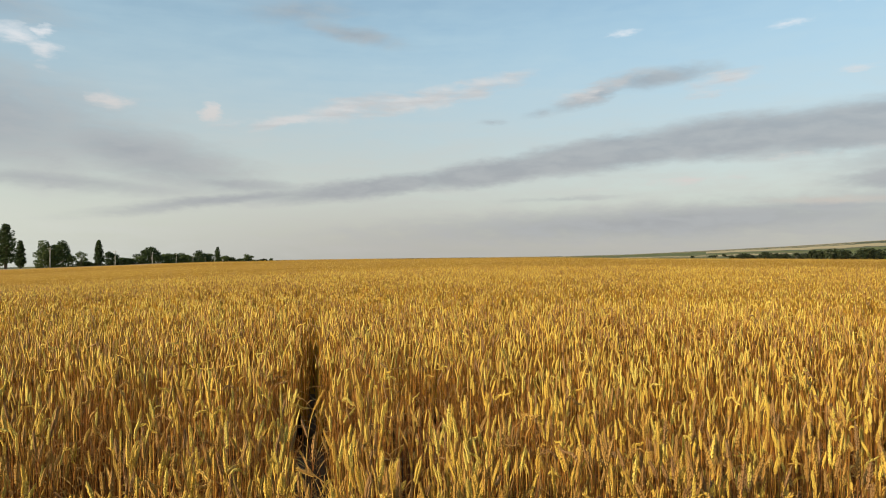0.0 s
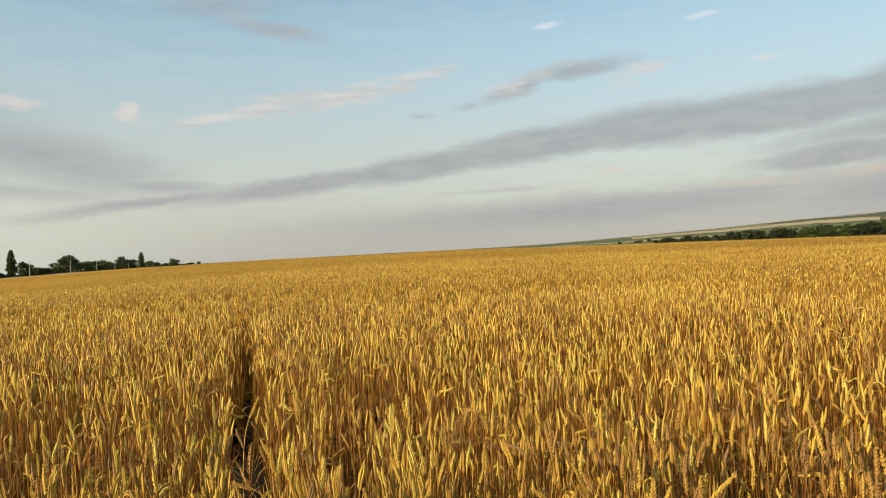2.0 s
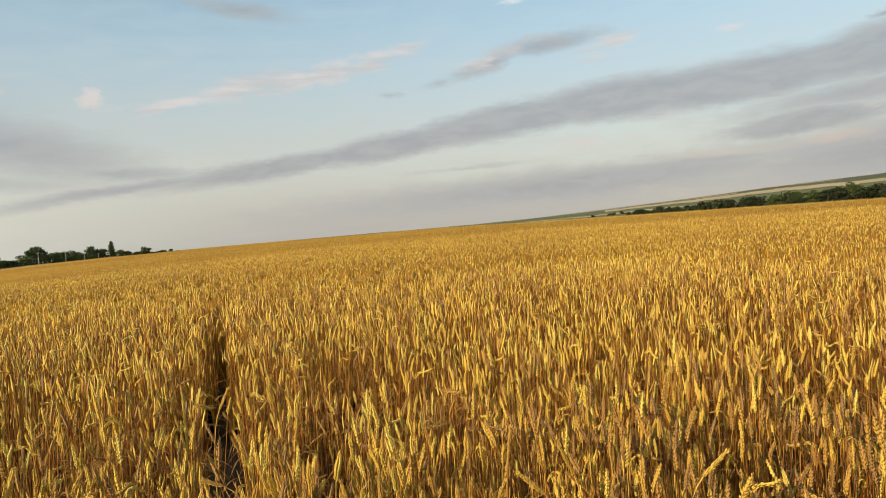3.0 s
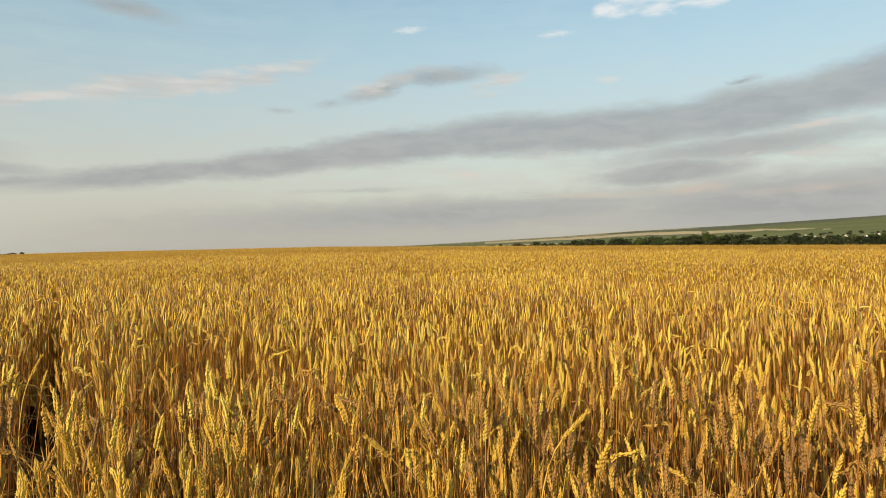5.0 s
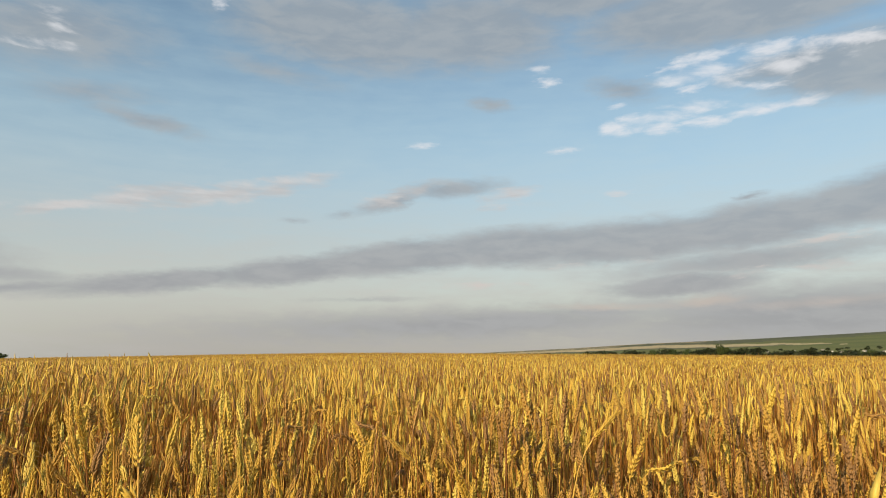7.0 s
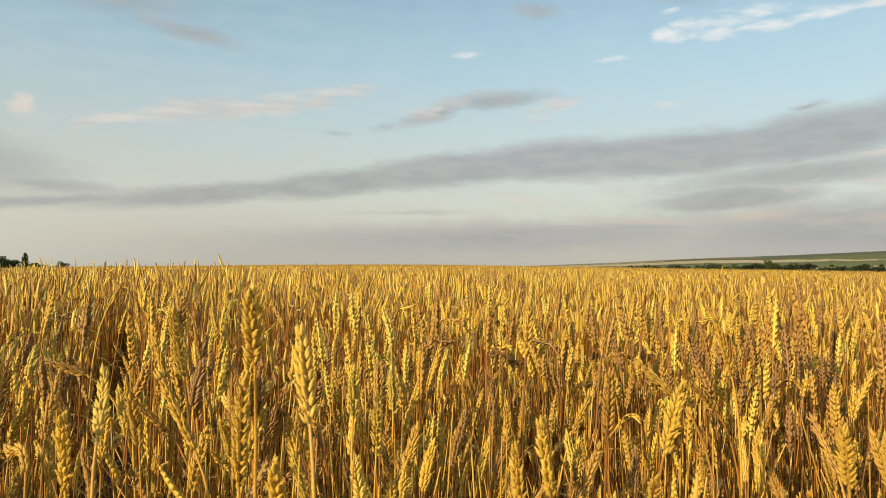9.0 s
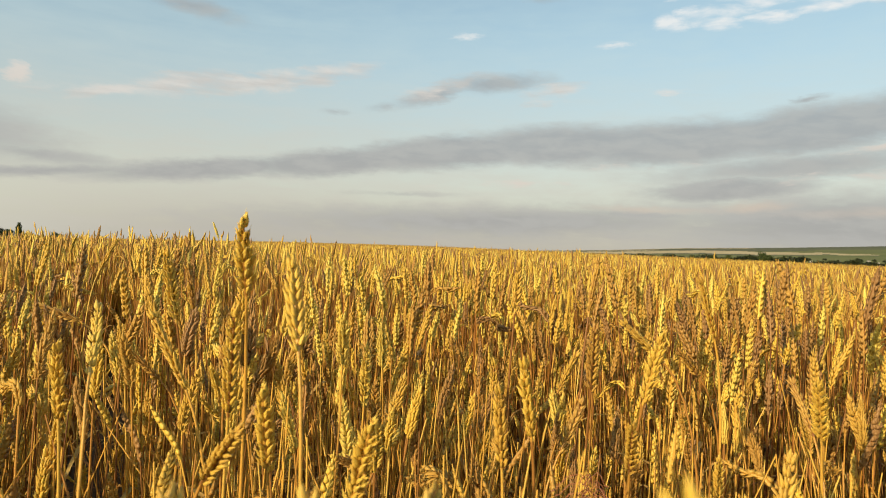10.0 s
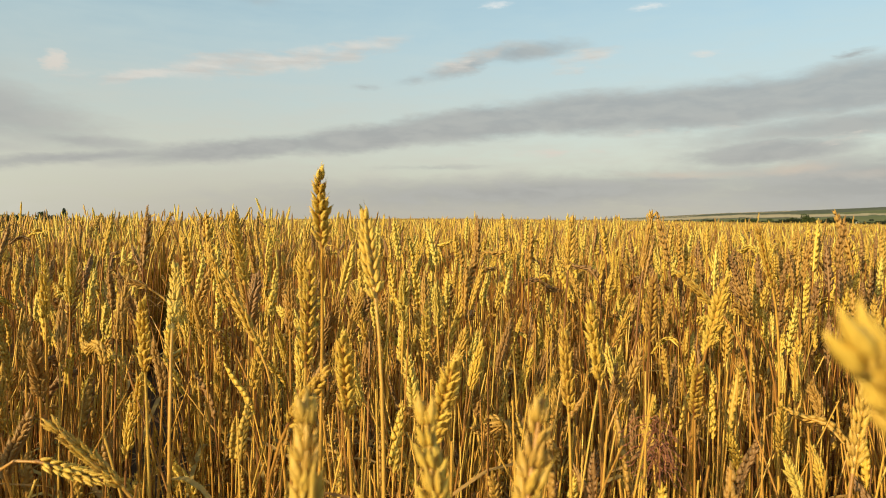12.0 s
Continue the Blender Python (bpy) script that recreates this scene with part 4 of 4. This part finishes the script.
# the wood and village gardens in the valley past the crest
VALLEY = [(38.6, 1.55, 1.7), (37.6, 1.1, 1.6), (39.9, 1.0, 1.6), (36.2, 1.0, 1.7), (35.0, 0.95, 1.8), (33.6, 0.85, 1.6), (48.3, 1.0, 1.8), (50.6, 1.1, 2.0), (47.0, 0.9, 1.6)]
for a, h, wd in VALLEY:
    p = heading(a) * 470
    stand_tree("round", int(tr.integers(0, 3)), p.x, p.y, 5.0 + h * 5.6, wd * 6.5, tr.uniform(0, 6.28))
for i in range(420):
    a = tr.uniform(22.5, 66) if i < 260 else tr.uniform(37, 60)
    dist = tr.uniform(410, 520) if i >= 260 else tr.uniform(420, 580) if a > 28 else tr.uniform(520, 700)
    p = heading(a) * dist
    h = tr.uniform(5.0, 11.5) * (0.95 if a > 39.5 else 1.0 if a > 32 else 0.85)
    stand_tree("far_round" if tr.uniform() < 0.75 else "far_bush", int(tr.integers(0, 2)), p.x, p.y, h, h * tr.uniform(0.9, 1.5), tr.uniform(0, 6.28))
for i in range(70):                       # village gardens
    p = heading(tr.uniform(31, 60)) * tr.uniform(950, 1200)
    h = tr.uniform(2.2, 4.5)
    stand_tree("far_bush", int(tr.integers(0, 2)), p.x, p.y, h, h * tr.uniform(1.0, 1.8), tr.uniform(0, 6.28))
for i in range(70):                       # hedges along the far field edges
    a = tr.uniform(20, 58)
    dist = float(tr.choice([1180, 1230])) * (1 + 0.03 * tr.normal())
    p = heading(a) * dist
    stand_tree("far_bush", int(tr.integers(0, 2)), p.x, p.y, tr.uniform(3, 6), tr.uniform(4, 9), tr.uniform(0, 6.28))


def box(x0, y0, z0, x1, y1, z1):
    v = np.array([(x, y, z) for z in (z0, z1) for y in (y0, y1) for x in (x0, x1)], float)
    q = np.array([(0, 2, 3, 1), (4, 5, 7, 6), (0, 1, 5, 4), (2, 6, 7, 3), (0, 4, 6, 2), (1, 3, 7, 5)])
    return v, q


def house_master():
    """A small whitewashed house: walls, gabled roof with eaves, door and windows."""
    root = thing("house", Matrix.Identity(4), "small whitewashed village house with a grey gabled roof", "house", "village houses")
    s = Shape()
    v, q = box(-5, -3.5, -2, 5, 3.5, 3.0)
    s.add(v, q)
    g = np.array([(-5, -3.5, 3), (-5, 3.5, 3), (-5, 0, 5.2), (5, -3.5, 3), (5, 3.5, 3), (5, 0, 5.2)], float)
    s.add(g, tris=[(0, 2, 1), (3, 4, 5)])
    part("wall", shape_mesh("wall", s, [mat_white_wall], False), root, "whitewashed walls")
    s = Shape()
    for sy in (-1, 1):
        v = np.array([(-5.5, 0, 5.35), (5.5, 0, 5.35), (5.5, sy * 4.1, 2.75), (-5.5, sy * 4.1, 2.75)], float)
        s.add(np.concatenate([v, v + [0, 0, 0.15]]), [(0, 1, 2, 3), (4, 7, 6, 5), (3, 2, 6, 7), (0, 3, 7, 4), (1, 5, 6, 2)])
    part("roof", shape_mesh("roof", s, [mat_roof], False), root, "grey gabled roof")
    for k, xx in enumerate((-3.2, 0.2, 3.2)):
        s = Shape()
        v, q = box(xx - 0.6, -3.54, 1.0 if k != 1 else 0.0, xx + 0.6, -3.50, 2.3)
        s.add(v, q)
        part("window" if k != 1 else "door", shape_mesh("window", s, [mat_glass], False), root)
    return root


house = house_master()
HOUSES = [(33.2, 1010), (34.4, 1070), (39.3, 1060), (40.2, 1100), (41.0, 1010), (41.8, 1130), (42.5, 1070), (43.1, 1020), (43.6, 1150), (44.3, 1070), (44.9, 1010), (46.0, 1090), (46.6, 1030), (48.0, 1070), (49.2, 1030), (50.0, 1110), (51.5, 1060), (30.6, 1090), (31.4, 1130), (53.0, 1020), (36.4, 1110), (45.4, 1170)]
for i, (a, dist) in enumerate(HOUSES):
    p = heading(a) * dist
    m = pose(p.x, p.y, float(land(p.x, p.y)) + 0.6, 0, 0, tr.uniform(-40, 80)) @ Matrix.Scale(tr.uniform(0.5, 0.72), 4)
    if i == 0:
        house.matrix_world = m
    else:
        copy_thing(house, m)


def pole_master():
    """A concrete power pole with a cross-arm and insulators."""
    root = thing("utility_pole", Matrix.Identity(4), "pale concrete utility pole with a short cross-arm", "utility pole", "poles along the road")
    s = Shape()
    v, q = tube([(0, 0, z) for z in (-0.3, 3, 6, 8.6)], [0.20, 0.17, 0.14, 0.12], 8)
    s.add(v, q)
    part("post", shape_mesh("post", s, [mat_concrete]), root, "tapered concrete post")
    s = Shape()
    v, q = box(-0.9, -0.06, 8.0, 0.9, 0.06, 8.14)
    s.add(v, q)
    part("cross_arm", shape_mesh("cross_arm", s, [mat_concrete], False), root)
    for xx in (-0.8, 0.0, 0.8):
        s = Shape()
        v, q = tube([(xx, 0, 8.14), (xx, 0, 8.24), (xx, 0, 8.34)], [0.05, 0.08, 0.04], 6)
        s.add(v, q)
        part("insulator", shape_mesh("insulator", s, [mat_white_wall]), root)
    return root


pole = pole_master()
for k in range(0, 9):
    x, y = -147 - 22 * k, 256 + 97 * k
    m = pose(x, y, float(land(x, y)), 0, 0, 12)
    if k == 0:
        pole.matrix_world = m
    else:
        copy_thing(pole, m)

# field road along the trees
ry = np.linspace(60, 1200, 90)
rx = -139 - 22 * (ry - 256) / 97
rows = []
for off, up in ((-7.0, 0.0), (-3.6, 0.95), (-1.8, 1.0), (0, 1.03), (1.8, 1.0), (3.6, 0.95), (7.0, 0.0)):
    xx = rx + off
    rows.append(np.stack([xx, ry, land(xx, ry) + up], -1))
road = new("field_road", mesh_from("field_road", np.concatenate(rows), [grid_faces(7, 90)], [mat_road], smooth=True))
tagged(road, "pale dusty track beside the row of trees", "road", kind="structure")

# ---------------------------------------------------------------- single wheat plants near the camera
near = np.random.default_rng(33)


def leaf_mesh(r, z, length, width):
    s = Shape()
    v, q = leaf_strip(z, length, width, r.uniform(0.7, 1.5), 0.0, r, 8)
    s.add(v, q)
    return shape_mesh("leaf", s, [mat_leaf_one])


def plant_master(r, height, length, lean, nod, leaves):
    """One wheat plant: stem with knots, ear, dry leaves."""
    root = thing("wheat_plant", Matrix.Identity(4), "single ripe golden wheat plant with a plump ear", "wheat", "wheat plants near the path")
    phi = r.uniform(0, 6.28)
    zs = np.concatenate([np.linspace(0, height * 0.52, 4), [height * 0.53, height * 0.54], np.linspace(height * 0.62, height, 5)])
    rad = np.interp(zs, [0, height * 0.52, height * 0.53, height * 0.54, height], [0.0022, 0.0020, 0.0028, 0.0019, 0.0014])
    s = Shape()
    v, q = tube([(0, 0, z) for z in zs], rad, 6)
    s.add(bend(v, height, lean, nod, phi), q)
    part("stem", shape_mesh("stem", s, [mat_stem_one]), root, "thin golden straw stem")
    v, q, t, _, _ = ear_shape(length, r, True).arrays()
    v = turn_z(v, r.uniform(0, 3.14))
    v[:, 2] += height
    s = Shape()
    s.add(bend(v, height, lean, nod, phi), q, t)
    part("ear", shape_mesh("ear", s, [mat_head_one]), root, "ripe ear with two rows of husks")
    for i in range(leaves):
        ob = part("leaf", leaf_mesh(r, height * r.uniform(0.45, 0.78), r.uniform(0.12, 0.22), r.uniform(0.004, 0.008)), root, "dry curled leaf")
        ob.matrix_basis = Matrix.Rotation(r.uniform(0, 6.28), 4, "Z")
    return root


plants = []
for i in range(18):
    nodding = i % 9 == 4
    plants.append([plant_master(near, 0.745 + near.normal(0, 0.02), near.uniform(0.066, 0.092), abs(near.normal(0.03, 0.035)),
                                near.uniform(0.7, 1.6) if nodding else near.uniform(0, 0.3), int(near.integers(0, 3))), False])

# ears that stand out: foot of the ear, then the way from there to its tip
EARS_LEFT = [
    (-0.009, 0.884, 0.887, -0.003, -0.046, 0.061), (-0.022, 0.945, 0.774, 0.004, -0.041, 0.102), (0.033, 0.846, 0.846, -0.008, 0.025, 0.073),
    (0.014, 0.887, 0.741, -0.007, -0.032, 0.078), (-0.152, 1.012, 0.799, -0.007, 0.057, 0.062), (-0.179, 1.020, 0.755, 0.004, -0.031, 0.077),
    (-0.393, 2.078, 0.842, 0.040, -0.009, 0.080), (-0.099, 1.179, 0.829, -0.011, -0.038, 0.088), (-0.078, 1.110, 0.763, -0.042, 0.012, 0.085),
    (-0.035, 0.873, 0.739, 0.030, -0.056, 0.057),
]
EARS_RIGHT = [
    (0.380, 0.935, 0.784, -0.000, -0.031, 0.077), (0.464, 1.242, 0.843, 0.013, 0.001, 0.086), (0.393, 1.081, 0.764, -0.013, -0.031, 0.086),
    (0.597, 1.131, 0.826, -0.038, -0.017, 0.084), (0.230, 0.929, 0.726, -0.014, -0.020, 0.083), (0.244, 0.892, 0.763, -0.019, -0.020, 0.077),
    (0.561, 0.898, 0.752, -0.039, -0.035, 0.068), (0.664, 1.022, 0.722, 0.016, 0.061, 0.059), (0.370, 0.939, 0.712, -0.025, -0.047, 0.064),
    (0.071, 0.789, 0.746, 0.008, -0.038, 0.072), (0.710, 1.354, 0.586, 0.003, 0.016, 0.106), (0.369, 1.115, 0.674, 0.039, 0.010, 0.072),
]
EARS_BEHIND = [
    (-0.045, 1.212, 0.756, -0.002, -0.008, 0.091), (-0.145, 1.390, 0.772, -0.022, -0.004, 0.082), (-0.148, 1.388, 0.720, -0.056, 0.001, 0.053),
    (-0.264, 1.414, 0.799, -0.058, -0.000, 0.023), (0.340, 1.295, 0.692, -0.005, -0.008, 0.078), (0.284, 1.307, 0.726, -0.013, -0.006, 0.075),
    (0.368, 1.296, 0.840, 0.001, -0.009, 0.080), (0.649, 1.239, 0.753, -0.041, -0.003, 0.041), (0.777, 1.206, 0.565, -0.000, -0.009, 0.078),
    (0.064, 1.335, 0.723, -0.023, -0.004, 0.088), (0.169, 1.325, 0.651, -0.007, -0.007, 0.079), (-0.209, 1.394, 0.576, 0.023, -0.013, 0.081),
    (-0.103, 1.384, 0.824, -0.010, -0.007, 0.069), (0.630, 1.222, 0.614, -0.022, -0.004, 0.091), (0.436, 1.278, 0.720, 0.024, -0.014, 0.067),
    (0.717, 1.224, 0.715, 0.012, -0.012, 0.067),
]
EARS_CLOSE = [
    (-0.018, 0.543, 0.766, 0.000, 0.021, 0.077), (0.036, 0.558, 0.765, -0.007, 0.021, 0.071), (0.063, 0.554, 0.770, 0.014, 0.014, 0.068),
    (0.120, 0.401, 0.832, -0.047, 0.005, 0.061), (-0.167, 0.882, 0.693, -0.052, -0.008, 0.058), (-0.228, 1.146, 0.630, 0.005, 0.002, 0.062), (0.388, 0.748, 0.725, 0.017, 0.010, 0.062),
    (-0.250, 0.949, 0.692, 0.066, -0.013, -0.019), (0.520, 1.130, 0.792, -0.060, 0.010, 0.055),
    (0.846, 0.981, 0.846, 0.051, -0.022, 0.062),
]


def husk_meshes(r):
    return [[shape_mesh("spikelet", spikelet_shape(r), [m]) for i in range(4)] for m in mat_husks]


HUSKS = husk_meshes(near)


def single_ear(foot, along, r, tone):
    """A plant whose ear is built husk by husk."""
    foot, along = Vector(foot), Vector(along)
    length = along.length
    root_x, root_y = foot.x - along.x * 0.6 + r.normal(0, 0.015), foot.y - along.y * 0.5 + abs(r.normal(0, 0.02))
    root = thing("wheat_plant", Matrix.Translation((root_x, root_y, 0)), "tall ripe golden wheat plant standing out of the crop", "wheat", "wheat plants near the path")
    base = foot - Vector((root_x, root_y, 0))
    f = np.linspace(0, 1, 12)
    way_up = along.normalized()
    pull = base - way_up * 0.14
    pts = [tuple(((1 - t) ** 2) * Vector((0, 0, 0)) + 2 * (1 - t) * t * pull + t * t * base) for t in f]
    s = Shape()
    rad = np.linspace(0.0022, 0.0014, 12)
    rad[6] = 0.0027
    v, q = tube(pts, rad, 6)
    s.add(v, q)
    part("stem", shape_mesh("stem", s, [mat_stem_one]), root, "thin golden straw stem")
    s = Shape()
    v, q = tube([(0, 0, z) for z in np.linspace(-0.004, length * 0.97, 5)], [0.0016, 0.0017, 0.0015, 0.0012, 0.0008], 6)
    s.add(v, q)
    ear = part("ear", shape_mesh("rachis", s, [mat_stem_one]), root, "plump ripe ear of two husk rows")
    ear.matrix_basis = Matrix.Translation(base) @ way_up.to_track_quat("Z", "Y").to_matrix().to_4x4() @ Matrix.Rotation(r.uniform(-0.9, 0.9), 4, "Z")
    count = int(np.clip(length / 0.0048, 13, 20))
    for z, side, swing, size, tilt in spikelet_places(length, r, count):
        size *= 0.96
        ob = part("spikelet", HUSKS[tone][int(r.integers(0, 4))], ear)
        ob.matrix_basis = (Matrix.Translation((0, 0, z)) @ Matrix.Rotation(swing + (math.pi if side else 0), 4, "Z")
                           @ Matrix.Translation((0.0010, 0, 0)) @ Matrix.Rotation(tilt * 0.85, 4, "Y") @ Matrix.Diagonal((size * 0.84, size * 0.82, size, 1)))
    ob = part("spikelet", HUSKS[tone][0], ear)
    ob.matrix_basis = Matrix.Translation((0, 0, length - 0.012))
    if r.uniform() < 0.3:
        ob = part("leaf", leaf_mesh(r, base.z * r.uniform(0.6, 0.85), r.uniform(0.10, 0.18), 0.006), root, "dry curled leaf")
        ob.matrix_basis = Matrix.Rotation(r.uniform(-1.2, 1.2), 4, "Z")
    return root


ears = EARS_LEFT + EARS_RIGHT + EARS_BEHIND + EARS_CLOSE
# several right-hand ears get duller husks, partly in place of shade
for i, e in enumerate(ears):
    single_ear(e[:3], e[3:], near, (3, 2, 2, 2, 3, 2, 1, 2, 1, 1, 2, 0, 0, 1, 1, 2, 2, 0, 1, 2, 0, 0)[i] if i < 22 else (0, 1, 0, 1, 0)[i % 5] if i < 38 else 1 + i % 2)

# the rest of the near crop, in its rows, clear of the camera's way
x, y, rad = scatter(0.86, NEAR, -58, 64, 640, near)
order = np.argsort(rad)
feet = np.array([(e[0], e[1]) for e in ears])
placed = 0
for i in order:
    d0 = np.hypot(feet[:, 0] - x[i], feet[:, 1] - y[i]).min()
    if d0 < 0.03 or placed >= 285:
        continue
    k = int(near.integers(0, len(plants)))
    dist = math.hypot(x[i] - 0.02, y[i] - 0.31)
    # plants close by are short or bowed; the crop rises to its full height within a metre
    tall = np.interp(dist, [0.6, 0.8, 0.95, 1.1], [0.84, 0.90, 0.96, 1.0]) * (1 + near.normal(0, 0.035))
    side = math.degrees(math.atan2(x[i] - 0.02, y[i] - 0.31))
    tall *= np.interp(side, [10, 26], [1.0, 0.90])
    if side > 16 and near.uniform() < 0.35:
        continue
    slim = near.uniform(0.76, 0.95)
    m = (Matrix.Translation((x[i], y[i], 0)) @ Matrix.Rotation(near.uniform(0, 6.28), 4, "Z") @ Matrix.Rotation(near.normal(0, 0.05), 4, "X")
         @ Matrix.Diagonal((slim, slim, tall, 1)))
    if not plants[k][1]:
        plants[k][1] = True
        plants[k][0].matrix_world = m
    else:
        copy_thing_scaled(plants[k][0], m)
    placed += 1


def grass_panicle(m):
    """A loose reddish tuft of wild grass: a stalk and many fine arching branches with tiny seeds."""
    r = np.random.default_rng(5)
    root = thing("wild_grass", m, "loose reddish brown seed tuft of wild grass among the wheat", "grass")
    s = Shape()
    v, q = tube([(0, 0, z) for z in np.linspace(0, 0.66, 5)], [0.0014, 0.0013, 0.0012, 0.001, 0.0008], 5)
    s.add(v, q)
    part("stalk", shape_mesh("stalk", s, [mat_stem_one]), root)
    s = Shape()
    for i in range(60):
        a, L = r.uniform(0, 6.28), r.uniform(0.02, 0.05)
        z0 = 0.60 + r.uniform(0, 0.06)
        out = r.uniform(0.25, 0.75) * L
        pts = [(math.cos(a) * out * f, math.sin(a) * out * f, z0 + L * (0.75 * f - 0.95 * f * f)) for f in (0, 0.35, 0.7, 1.0)]
        v, q = tube(pts, [0.0005, 0.0005, 0.0006, 0.0004], 3)
        s.add(v, q)
        v, q, t = grain_verts(0.005, 0.0016, 0.0014, 4, 3)
        s.add(turn_z(turn_y(v, 2.0), a) + np.array(pts[-1]), q, t)
    part("seed_tuft", shape_mesh("seed_tuft", s, [mat_panicle]), root, "fine reddish branches with seeds")
    return root


grass_panicle(pose(0.300, 0.880, 0.07))
